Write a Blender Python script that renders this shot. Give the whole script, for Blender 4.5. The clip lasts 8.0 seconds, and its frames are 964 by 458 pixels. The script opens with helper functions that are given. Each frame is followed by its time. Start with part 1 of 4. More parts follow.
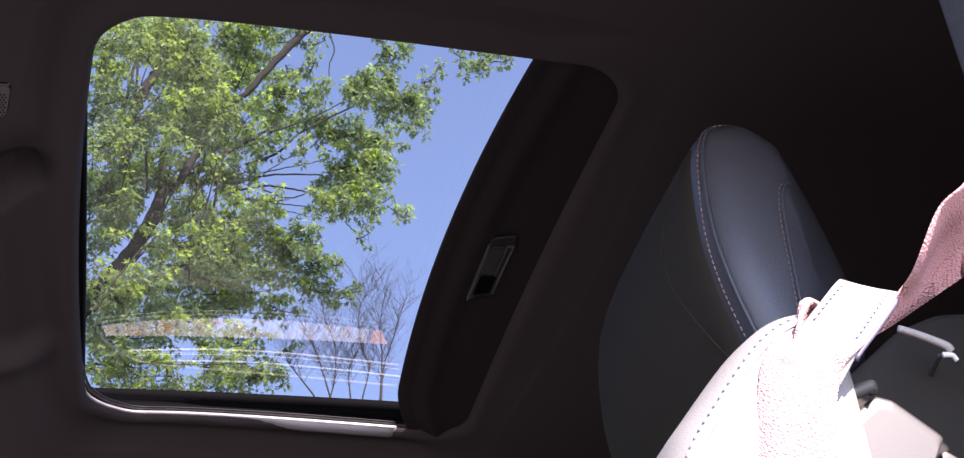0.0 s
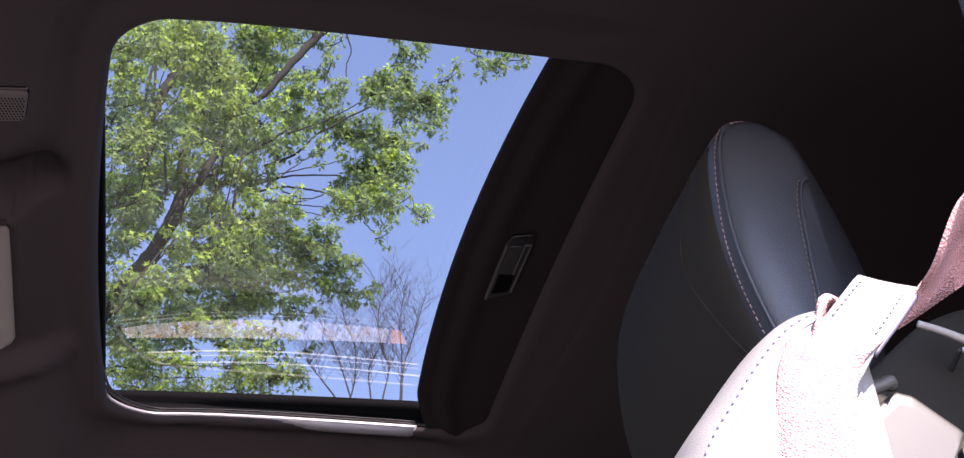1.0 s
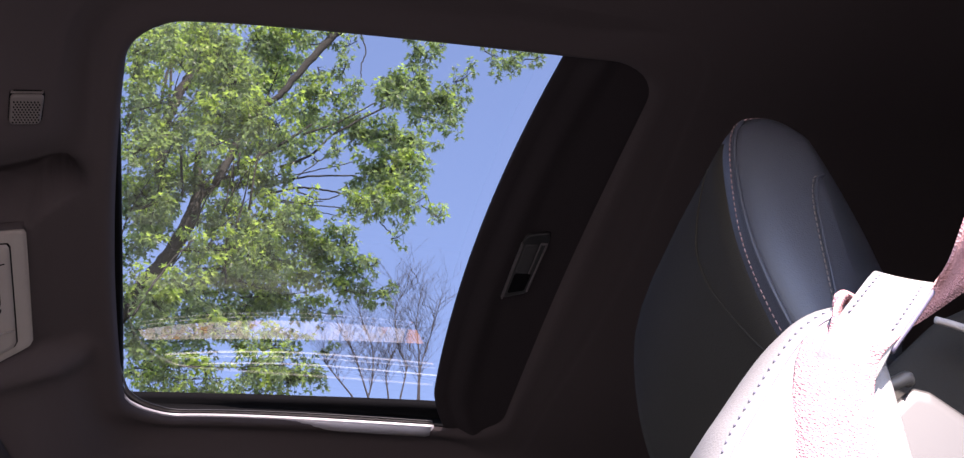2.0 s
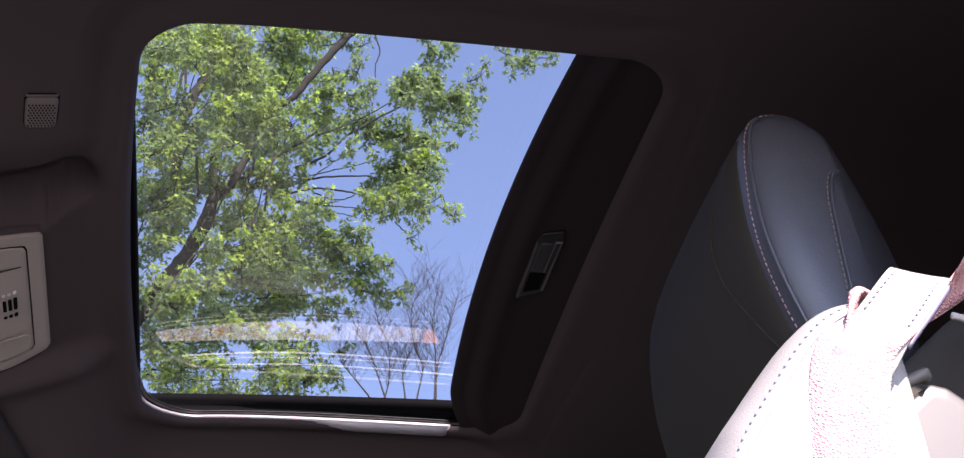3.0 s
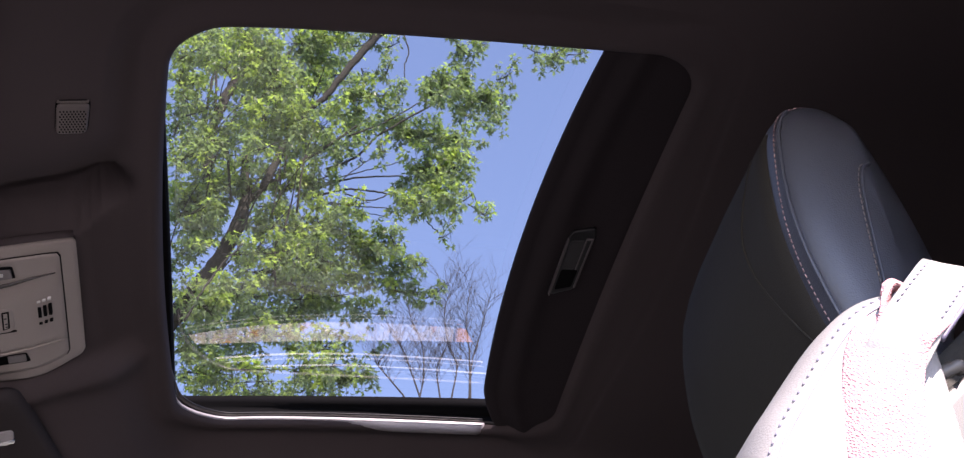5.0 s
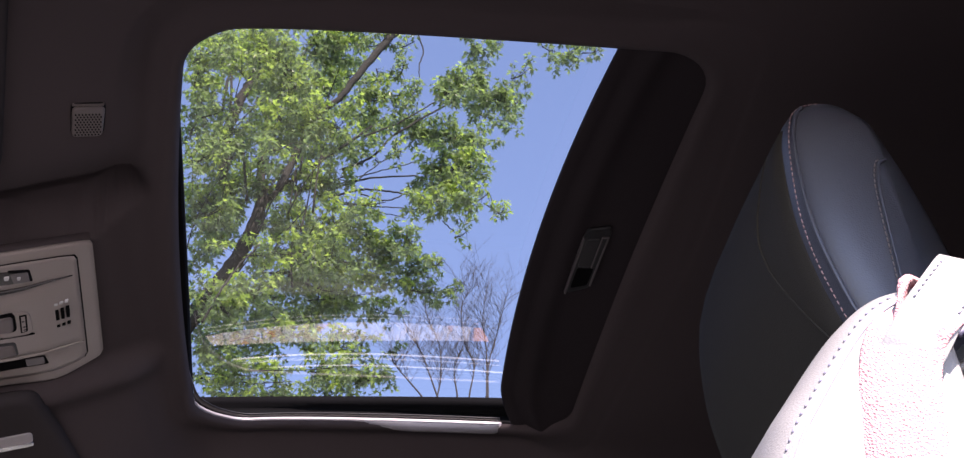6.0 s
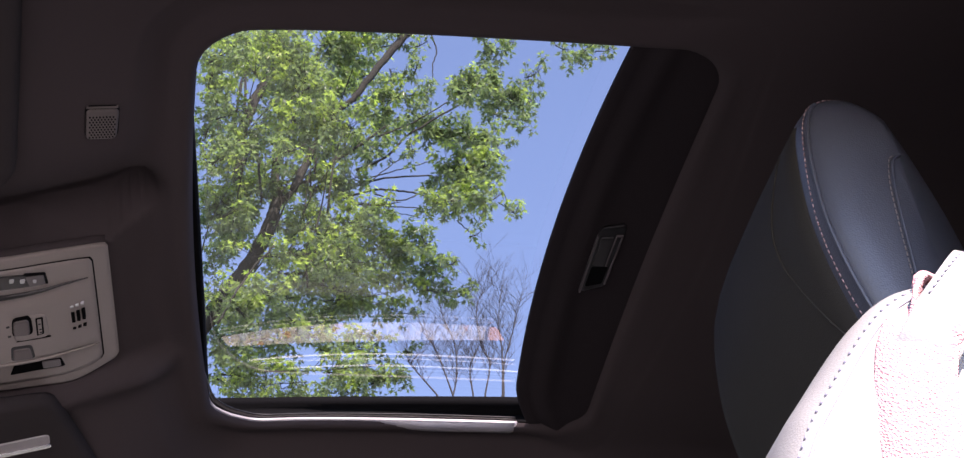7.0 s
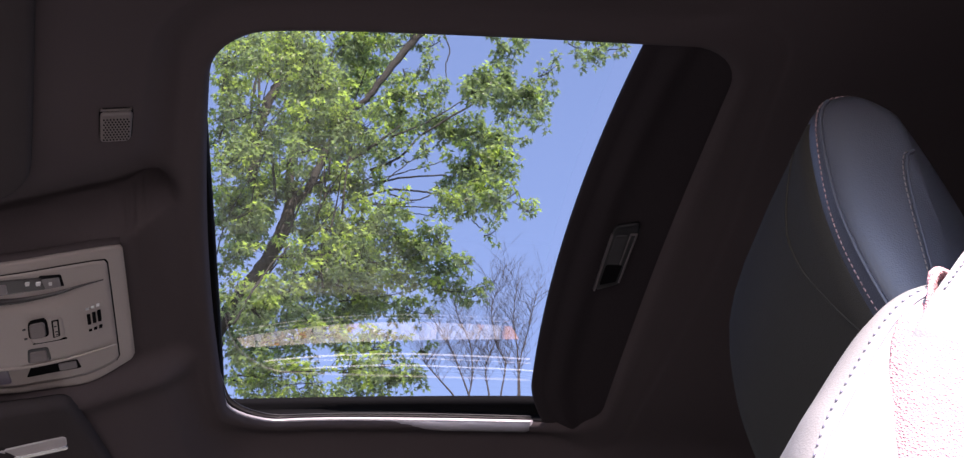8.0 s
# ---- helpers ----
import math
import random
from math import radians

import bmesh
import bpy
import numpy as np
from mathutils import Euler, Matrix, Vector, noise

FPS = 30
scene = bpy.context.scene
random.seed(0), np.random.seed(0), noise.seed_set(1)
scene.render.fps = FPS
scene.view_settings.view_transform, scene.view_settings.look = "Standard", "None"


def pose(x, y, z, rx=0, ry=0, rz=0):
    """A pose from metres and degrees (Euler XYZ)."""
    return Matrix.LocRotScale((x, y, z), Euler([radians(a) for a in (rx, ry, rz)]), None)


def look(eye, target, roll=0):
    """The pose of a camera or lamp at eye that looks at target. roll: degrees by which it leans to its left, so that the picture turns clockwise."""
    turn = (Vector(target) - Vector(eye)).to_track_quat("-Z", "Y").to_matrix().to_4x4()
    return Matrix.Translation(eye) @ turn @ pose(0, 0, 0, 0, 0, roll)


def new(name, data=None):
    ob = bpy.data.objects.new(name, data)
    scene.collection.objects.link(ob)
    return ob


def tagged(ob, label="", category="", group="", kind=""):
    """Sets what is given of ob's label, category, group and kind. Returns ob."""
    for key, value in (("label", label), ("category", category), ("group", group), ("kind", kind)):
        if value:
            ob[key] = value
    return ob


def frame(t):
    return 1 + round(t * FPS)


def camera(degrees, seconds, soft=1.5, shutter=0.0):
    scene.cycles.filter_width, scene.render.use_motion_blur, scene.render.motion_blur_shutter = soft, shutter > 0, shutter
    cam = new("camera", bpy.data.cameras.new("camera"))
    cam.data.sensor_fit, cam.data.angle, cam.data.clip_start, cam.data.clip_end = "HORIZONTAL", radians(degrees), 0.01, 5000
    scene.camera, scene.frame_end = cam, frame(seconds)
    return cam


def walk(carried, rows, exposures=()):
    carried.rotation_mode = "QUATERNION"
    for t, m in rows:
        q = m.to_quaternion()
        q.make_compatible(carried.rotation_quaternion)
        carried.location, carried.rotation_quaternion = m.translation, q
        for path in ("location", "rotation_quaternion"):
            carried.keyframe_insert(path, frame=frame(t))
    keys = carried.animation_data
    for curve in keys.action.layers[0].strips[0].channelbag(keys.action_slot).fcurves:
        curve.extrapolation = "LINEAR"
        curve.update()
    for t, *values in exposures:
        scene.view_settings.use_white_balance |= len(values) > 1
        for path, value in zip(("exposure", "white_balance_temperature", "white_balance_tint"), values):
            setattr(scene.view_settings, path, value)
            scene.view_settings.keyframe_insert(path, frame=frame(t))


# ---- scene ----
# Car axes: x to the rear, y across the car to its far side, z up. E is the height of the lens.
E = 0.52
cam = camera(37.0, 8.0, soft=1.3)
PITCH, ROLL, TURN, PIVOT = 37.071, -3.006, -11.0, -0.0479
# seconds and the pan of the tripod's head in degrees
PANS = [
    (0, -3.301),
    (0.5, -2.829),
    (1, -2.375),
    (1.5, -1.961),
    (3, -0.802),
    (3.5, -0.397),
    (4, -0.000),
    (4.5, 0.391),
    (6, 1.590),
    (6.5, 1.975),
    (7, 2.321),
    (7.5, 2.675),
    (8, 3.047),
]
walk(cam, [(t, pose(0, 0, E, 0, 0, TURN) @ pose(0, -PIVOT, 0) @ pose(0, 0, 0, 0, 0, a) @ pose(0, PIVOT, 0, 90 + PITCH) @ pose(0, 0, 0, 0, 0, ROLL)) for t, a in PANS],
     exposures=[(0.0, 2.71, 6850, 29.0), (3.0, 2.68, 6850, 29.0), (4.5, 2.68, 6850, 29.0), (6.0, 2.62, 6850, 29.0), (8.0, 2.70, 6850, 29.0)])
# ---- light ----
SUN_UP, SUN_FROM = 46.0, -72.0  # elevation; bearing of the sun in the plan, degrees from +x towards +y
world = bpy.data.worlds.new("sky")
scene.world = world
world.use_nodes = True
nt = world.node_tree
sky = nt.nodes.new("ShaderNodeTexSky")
sky.sky_type, sky.sun_disc = "NISHITA", False
sky.sun_elevation, sky.sun_rotation = radians(SUN_UP), radians(90 - SUN_FROM)
sky.air_density, sky.dust_density, sky.ozone_density = 1.0, 0.3, 2.0
nt.links.new(sky.outputs[0], nt.nodes["Background"].inputs[0])
nt.nodes["Background"].inputs[1].default_value = 0.13

sun_data = bpy.data.lights.new("sun", "SUN")
sun_data.energy, sun_data.angle, sun_data.color = 4.5, radians(0.53), (1.0, 0.95, 0.87)
sun = new("sun", sun_data)
to_sun = Vector((math.cos(radians(SUN_UP)) * math.cos(radians(SUN_FROM)), math.cos(radians(SUN_UP)) * math.sin(radians(SUN_FROM)), math.sin(radians(SUN_UP))))
sun.matrix_world = look(to_sun * 30, (0, 0, 0))


# ---- materials ----
def mat(name, col, rough=0.6, metal=0.0, vary=0.15, scale=8.0, fine=600.0, bump=0.15, spec=0.5, sheen=0.0):
    """A surface with slow blotches and a fine relief; scales are per metre."""
    m = bpy.data.materials.new(name)
    m.use_nodes = True
    n, l = m.node_tree.nodes, m.node_tree.links
    b = n["Principled BSDF"]
    co = n.new("ShaderNodeTexCoord")
    big, small = n.new("ShaderNodeTexNoise"), n.new("ShaderNodeTexNoise")
    big.inputs["Scale"].default_value, big.inputs["Detail"].default_value = scale, 5
    small.inputs["Scale"].default_value, small.inputs["Detail"].default_value = fine, 3
    l.new(co.outputs["Object"], big.inputs["Vector"])
    l.new(co.outputs["Object"], small.inputs["Vector"])
    mix = n.new("ShaderNodeMix")
    mix.data_type = "RGBA"
    mix.inputs[6].default_value = (*[c * (1 - vary) for c in col], 1)
    mix.inputs[7].default_value = (*[min(1, c * (1 + vary)) for c in col], 1)
    add = n.new("ShaderNodeMath")
    add.operation = "MULTIPLY_ADD"
    add.inputs[1].default_value, add.inputs[2].default_value = 0.5, 0.25
    l.new(big.outputs[0], add.inputs[0])
    add2 = n.new("ShaderNodeMath")
    add2.operation = "MULTIPLY_ADD"
    add2.inputs[1].default_value = 0.5
    l.new(small.outputs[0], add2.inputs[0])
    l.new(add.outputs[0], add2.inputs[2])
    l.new(add2.outputs[0], mix.inputs[0])
    l.new(mix.outputs[2], b.inputs["Base Color"])
    b.inputs["Roughness"].default_value, b.inputs["Metallic"].default_value = rough, metal
    b.inputs["Specular IOR Level"].default_value = spec
    if sheen:
        b.inputs["Sheen Weight"].default_value = sheen
    if bump:
        bp = n.new("ShaderNodeBump")
        bp.inputs["Strength"].default_value, bp.inputs["Distance"].default_value = bump, 0.6 / fine
        l.new(small.outputs[0], bp.inputs["Height"])
        l.new(bp.outputs[0], b.inputs["Normal"])
    return m


def leather(name, col, rough=0.5):
    """Grained leather: small cells with creases between them."""
    m = mat(name, col, rough, vary=0.08, scale=14, fine=500, bump=0)
    n, l = m.node_tree.nodes, m.node_tree.links
    co, v = n.new("ShaderNodeTexCoord"), n.new("ShaderNodeTexVoronoi")
    v.inputs["Scale"].default_value = 900
    l.new(co.outputs["Object"], v.inputs["Vector"])
    bp = n.new("ShaderNodeBump")
    bp.inputs["Strength"].default_value, bp.inputs["Distance"].default_value = 0.25, 0.0005
    l.new(v.outputs["Distance"], bp.inputs["Height"])
    l.new(bp.outputs[0], n["Principled BSDF"].inputs["Normal"])
    return m


def webbing(name, col):
    """Woven belt: fine slanting ribs."""
    m = mat(name, col, 0.75, vary=0.2, scale=60, fine=900, bump=0)
    n, l = m.node_tree.nodes, m.node_tree.links
    co, w = n.new("ShaderNodeTexCoord"), n.new("ShaderNodeTexVoronoi")
    w.inputs["Scale"].default_value = 750
    l.new(co.outputs["Object"], w.inputs["Vector"])
    bp = n.new("ShaderNodeBump")
    bp.inputs["Strength"].default_value, bp.inputs["Distance"].default_value = 0.85, 0.0010
    l.new(w.outputs["Distance"], bp.inputs["Height"])
    l.new(bp.outputs[0], n["Principled BSDF"].inputs["Normal"])
    return m


def leaf_material(name, col, glow):
    m = bpy.data.materials.new(name)
    m.use_nodes = True
    n, l = m.node_tree.nodes, m.node_tree.links
    b, out = n["Principled BSDF"], n["Material Output"]
    geo, ramp = n.new("ShaderNodeNewGeometry"), n.new("ShaderNodeValToRGB")
    e = ramp.color_ramp.elements
    e[0].color, e[1].color = (*[c * 0.7 for c in col], 1), (col[0] * 1.35, col[1] * 1.3, col[2] * 1.0, 1)
    mid = e.new(0.55)
    mid.color = (*col, 1)
    l.new(geo.outputs["Random Per Island"], ramp.inputs[0])
    l.new(ramp.outputs[0], b.inputs["Base Color"])
    through_leaf = n.new("ShaderNodeMix")
    through_leaf.data_type = "RGBA"
    through_leaf.inputs[6].default_value = (*[c * 0.6 for c in glow], 1)
    through_leaf.inputs[7].default_value = (glow[0] * 1.15, glow[1] * 1.2, glow[2], 1)
    l.new(geo.outputs["Random Per Island"], through_leaf.inputs[0])
    b.inputs["Roughness"].default_value = 0.36
    tr, mx = n.new("ShaderNodeBsdfTranslucent"), n.new("ShaderNodeMixShader")
    l.new(through_leaf.outputs[2], tr.inputs[0])
    mx.inputs[0].default_value = 0.45
    l.new(b.outputs[0], mx.inputs[1])
    l.new(tr.outputs[0], mx.inputs[2])
    l.new(mx.outputs[0], out.inputs[0])
    return m


def glass_material(name, tint, gloss=1.0):
    """A thin pane: tinted see-through, with a mirror that grows at a slant."""
    m = bpy.data.materials.new(name)
    m.use_nodes = True
    n, l = m.node_tree.nodes, m.node_tree.links
    n.remove(n["Principled BSDF"])
    tr, gl, mx, fr = n.new("ShaderNodeBsdfTransparent"), n.new("ShaderNodeBsdfGlossy"), n.new("ShaderNodeMixShader"), n.new("ShaderNodeLayerWeight")
    tr.inputs[0].default_value = (*tint, 1)
    gl.inputs["Roughness"].default_value = 0.0
    fr.inputs["Blend"].default_value = 0.5
    po, ma = n.new("ShaderNodeMath"), n.new("ShaderNodeMath")
    po.operation, ma.operation = "POWER", "MULTIPLY_ADD"
    po.inputs[1].default_value = 5.0
    ma.inputs[1].default_value, ma.inputs[2].default_value = 0.92 * gloss, 0.08 * gloss
    l.new(fr.outputs["Facing"], po.inputs[0])
    l.new(po.outputs[0], ma.inputs[0])
    l.new(ma.outputs[0], mx.inputs[0])
    l.new(tr.outputs[0], mx.inputs[1])
    l.new(gl.outputs[0], mx.inputs[2])
    l.new(mx.outputs[0], n["Material Output"].inputs[0])
    return m


HEADLINER = mat("headliner_fabric", (0.0700, 0.0570, 0.0578), 0.95, vary=0.07, scale=5, fine=1400, bump=0.35, spec=0.1)
SHADE = mat("shade_fabric", (0.031, 0.0255, 0.0272), 0.95, vary=0.1, scale=6, fine=1400, bump=0.35, spec=0.1)
BLACK = mat("black_plastic", (0.012, 0.012, 0.013), 0.45, fine=900)
RUBBER = mat("black_rubber", (0.004, 0.004, 0.0044), 0.85, fine=400, spec=0.05)
PILLAR = mat("pillar_trim", (0.024, 0.0235, 0.027), 0.7, fine=500, bump=0.5)
RAIL = mat("satin_rail", (0.34, 0.32, 0.33), 0.35, metal=0.3, fine=300, bump=0.05)
GREIGE = mat("warm_grey_plastic", (0.318, 0.276, 0.248), 0.5, vary=0.05, fine=1500, bump=0.12)
KEY = mat("dark_grey_plastic", (0.14, 0.118, 0.11), 0.5, vary=0.05, fine=1500, bump=0.1)
LENS = mat("smoked_lens", (0.12, 0.105, 0.105), 0.3, vary=0.1, bump=0.0)
SMOKE = mat("smoked_plastic", (0.030, 0.027, 0.027), 0.25, vary=0.1, bump=0.0)
PURPLE = mat("purple_grey_lens", (0.095, 0.08, 0.105), 0.3, vary=0.1, bump=0.0)
PRINT = mat("white_print", (0.55, 0.55, 0.54), 0.6, bump=0)
CHROME = mat("satin_chrome", (0.75, 0.74, 0.74), 0.25, metal=1.0, bump=0.02)
LEATHER = leather("light_grey_leather", (0.145, 0.141, 0.138))
CHARCOAL = leather("charcoal_leather", (0.0205, 0.0188, 0.0158), 0.8)
CHARCOAL.node_tree.nodes["Principled BSDF"].inputs["Specular IOR Level"].default_value = 0.2
LEATHER_D = leather("dark_grey_leather", (0.043, 0.0468, 0.061), 0.38)
THREAD = mat("pale_thread", (0.25, 0.165, 0.165), 0.8, fine=2000)
EDGE = mat("lilac_edge", (0.05, 0.045, 0.075), 0.6, fine=900)
ROD = mat("grey_rod_plastic", (0.075, 0.072, 0.068), 0.5, vary=0.05, fine=1500, bump=0.05)
LILAC = mat("grey_thread", (0.15, 0.145, 0.19), 0.8, fine=2000)
WEB = webbing("red_webbing", (0.29, 0.15, 0.158))
TRIM = mat("grey_trim", (0.34, 0.32, 0.31), 0.6, fine=900)
CARPET = mat("dark_carpet", (0.02, 0.02, 0.021), 0.95, fine=700, bump=0.5)
PAINT = mat("white_car_paint", (0.75, 0.75, 0.74), 0.25, vary=0.02, bump=0)
BARK = mat("bark", (0.029, 0.029, 0.025), 0.95, vary=0.45, scale=5, fine=30, bump=0.9, spec=0.1)
TWIG = mat("grey_twig", (0.026, 0.024, 0.023), 0.9, vary=0.2, scale=3, fine=60)
ASPHALT = mat("asphalt", (0.08, 0.078, 0.076), 0.9, vary=0.25, scale=0.4, fine=90, bump=0.5)
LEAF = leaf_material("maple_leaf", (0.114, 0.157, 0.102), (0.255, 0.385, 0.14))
LEAF_LIGHT = leaf_material("pale_maple_leaf", (0.215, 0.290, 0.082), (0.44, 0.65, 0.125))
CONCRETE = mat("pale_concrete", (0.47, 0.45, 0.42), 0.9, vary=0.12, scale=0.7, fine=60, bump=0.4)
TERRACOTTA = mat("terracotta", (0.58, 0.25, 0.085), 0.9, scale=20, fine=200)
SHELL = mat("seat_shell_plastic", (0.0160, 0.0150, 0.0145), 0.5, vary=0.05, fine=1500, bump=0.03)
VISOR = mat("visor_fabric", (0.042, 0.036, 0.036), 0.95, vary=0.07, scale=5, fine=1400, bump=0.35, spec=0.1)
DOOR_D = mat("door_lower_trim", (0.115, 0.125, 0.121), 0.8, vary=0.1, scale=3, fine=900)
PALE = mat("pale_haze_strip", (0.68, 0.66, 0.63), 0.75, vary=0.06, scale=4, fine=900)
DOOR = mat("door_trim", (0.29, 0.31, 0.30), 0.7, vary=0.08, scale=3, fine=900)
TRIM_D = mat("dark_trim", (0.03, 0.029, 0.03), 0.5, fine=900)
KERB = mat("white_kerb_paint", (0.55, 0.54, 0.52), 0.8, vary=0.06, scale=3, fine=200)
PAVER = mat("gravel_stone", (0.5, 0.46, 0.42), 0.9, vary=0.15, scale=20, fine=200, bump=0.5)
info, pick = PAVER.node_tree.nodes.new("ShaderNodeNewGeometry"), PAVER.node_tree.nodes.new("ShaderNodeValToRGB")
pick.color_ramp.interpolation = "CONSTANT"
pick.color_ramp.elements[0].color = (0.40, 0.40, 0.43, 1)
pick.color_ramp.elements[1].position, pick.color_ramp.elements[1].color = 0.95, (0.45, 0.25, 0.13, 1)
more = pick.color_ramp.elements.new(0.45)
more.color = (0.42, 0.38, 0.33, 1)
PAVER.node_tree.links.new(info.outputs["Random Per Island"], pick.inputs[0])
PAVER.node_tree.links.new(pick.outputs[0], PAVER.node_tree.nodes["Principled BSDF"].inputs["Base Color"])
PANE = glass_material("tinted_roof_glass", (0.395, 0.39, 0.40))


# ---- building ----
def part(name, bm, material, parent=None, label="", smooth=True):
    """Links a bmesh as one mesh object, under a thing or a part."""
    me = bpy.data.meshes.new(name)
    bmesh.ops.recalc_face_normals(bm, faces=bm.faces)
    bm.to_mesh(me)
    bm.free()
    if smooth:
        me.shade_smooth()
    me.materials.append(material)
    ob = new(name, me)
    if parent is not None:
        ob.parent = parent
        ob.matrix_parent_inverse = parent.matrix_world.inverted()
    if label:
        ob["label"] = label
    return ob


def thing(name, x, y, z, label, category, group="", kind=""):
    ob = new(name)
    ob.matrix_world = pose(x, y, z)
    bpy.context.view_layer.update()
    ob.empty_display_size = 0.05
    return tagged(ob, label, category, group, kind)


def loft(sections, closed=True, caps=True, bm=None):
    """Skins rings of points, one to the next."""
    bm = bm or bmesh.new()
    rings = [[bm.verts.new(q) for q in s] for s in sections]
    n = len(rings[0])
    for a, b in zip(rings, rings[1:]):
        for i in range(n if closed else n - 1):
            j = (i + 1) % n
            bm.faces.new((a[i], a[j], b[j], b[i]))
    if caps and closed:
        bm.faces.new(rings[0])
        bm.faces.new(rings[-1][::-1])
    return bm


def spline(points, n):
    """n places along a smooth line through the points."""
    pts = [Vector(q) for q in points]
    pts = [2 * pts[0] - pts[1], *pts, 2 * pts[-1] - pts[-2]]
    out = []
    for k in range(n):
        u = k / (n - 1) * (len(pts) - 3)
        i = min(int(u), len(pts) - 4)
        u -= i
        a, b, c, d = pts[i:i + 4]
        out.append(0.5 * (2 * b + (c - a) * u + (2 * a - 5 * b + 4 * c - d) * u * u + (3 * b - a - 3 * c + d) * u ** 3))
    return out


def tube(line, radii, sides=8, bm=None):
    """A round bar along a line of places; radii at its two ends."""
    n, rings, up = len(line), [], Vector((0.31, 0.2, 0.93))
    for k, c in enumerate(line):
        way = (line[min(k + 1, n - 1)] - line[max(k - 1, 0)]).normalized()
        a = way.cross(up).normalized()
        b = way.cross(a)
        r = radii[0] + (radii[1] - radii[0]) * k / (n - 1)
        rings.append([c + r * (math.cos(s * math.tau / sides) * a + math.sin(s * math.tau / sides) * b) for s in range(sides)])
    return loft(rings, bm=bm)


def ribbon(line, across, width, thick, bm=None):
    """A flat strap along a line; across gives its width's direction at each place."""
    rings, n = [], len(line)
    for k, c in enumerate(line):
        way = (line[min(k + 1, n - 1)] - line[max(k - 1, 0)]).normalized()
        a = across[k] - across[k].dot(way) * way
        a.normalize()
        up = way.cross(a)
        w, h = a * width / 2, up * (thick[k] if isinstance(thick, list) else thick) / 2
        rings.append([c - w - h * 0.3, c - w * 0.97 - h, c - w * 0.3 - h, c + w * 0.3 - h, c + w * 0.97 - h, c + w - h * 0.3,
                      c + w + h * 0.3, c + w * 0.97 + h, c + w * 0.3 + h, c - w * 0.3 + h, c - w * 0.97 + h, c - w + h * 0.3])
    return loft(rings, bm=bm)


def rounded(x0, x1, y0, y1, r, per=8):
    """The outline of a rectangle with round corners; r: one radius or four, from (x0, y0) onwards."""
    r = r if isinstance(r, (tuple, list)) else (r,) * 4
    out = []
    for (cx, cy, a), q in zip(((x0, y0, 180), (x1, y0, 270), (x1, y1, 0), (x0, y1, 90)), r):
        ox, oy = cx + (q if cx == x0 else -q), cy + (q if cy == y0 else -q)
        for k in range(per + 1):
            t = radians(a + 90 * k / per)
            out.append((ox + q * math.cos(t), oy + q * math.sin(t)))
    return out


def fill_sides(loop, step):
    """Adds places along the long sides of an outline."""
    out = []
    for a, b in zip(loop, loop[1:] + loop[:1]):
        n = max(1, int(math.dist(a, b) / step))
        out += [(a[0] + (b[0] - a[0]) * k / n, a[1] + (b[1] - a[1]) * k / n) for k in range(n)]
    return out


def slab(outline, height, thick, edge=0.002):
    """A plate on an outline with eased edges; height(x, y) is its lower face."""
    cx, cy = sum(q[0] for q in outline) / len(outline), sum(q[1] for q in outline) / len(outline)

    def ring(inset, dz):
        out = []
        for x, y in outline:
            d = math.hypot(x - cx, y - cy)
            s = max(0.0, 1 - inset / d)
            X, Y = cx + (x - cx) * s, cy + (y - cy) * s
            out.append((X, Y, height(X, Y) + dz))
        return out

    rings = [[(cx + (x - cx) * k, cy + (y - cy) * k, height(cx + (x - cx) * k, cy + (y - cy) * k)) for x, y, _ in ring(edge, 0)] for k in (0.12, 0.35, 0.55, 0.75, 0.9)]
    rings += [ring(edge, 0), ring(edge * 0.3, edge * 0.3), ring(0, edge), ring(0, thick - edge), ring(edge, thick)]
    return loft(rings)


# ---- the roof ----
YC, H = 1.17, E + 0.86
X0, X1, Y0, Y1 = -0.1095, 0.360, 0.852, 1.5010  # the opening in the headliner


def S(x, y):
    """Height of the headliner's lower face: crowned across, falling to the windscreen in front."""
    u = -0.07 - x
    v = y - 1.36
    fall = 0.12 * (math.sqrt(v * v + 0.0006) + v) * min(1.0, max(0.0, (-0.09 - x) / 0.10))
    return H - fall - 0.09 * (y - YC) ** 2 - 0.10 * (1 - math.exp(-((max(0.0, y - 1.52) / 0.13) ** 2))) - 0.04 * (x - 0.1) ** 2 - 0.19 * (math.sqrt(u * u + 0.0025) + u)


def glass_z(x, y):
    return H + 0.036 - 0.075 * (y - YC) ** 2 - 0.05 * (x - 0.1) ** 2


RX0, RX1, RY0, RY1 = -0.62, 1.35, 0.50, 1.84  # the roof's outline
HOLE = fill_sides(rounded(X0, X1, Y0, Y1, (0.045, 0.050, 0.034, 0.067)), 0.007)
# the front edge is bowed, and the rear edge runs a little askew
HOLE = [(x + 0.145 * (y - 1.2) ** 2 * min(1, max(0, -x / 0.08)), y) for x, y in HOLE]
HOLE = [(x - 0.016 * min(1, max(0, (y - 0.867) / 0.608)) * min(1, max(0, (x - 0.2) / 0.14)), y) for x, y in HOLE]


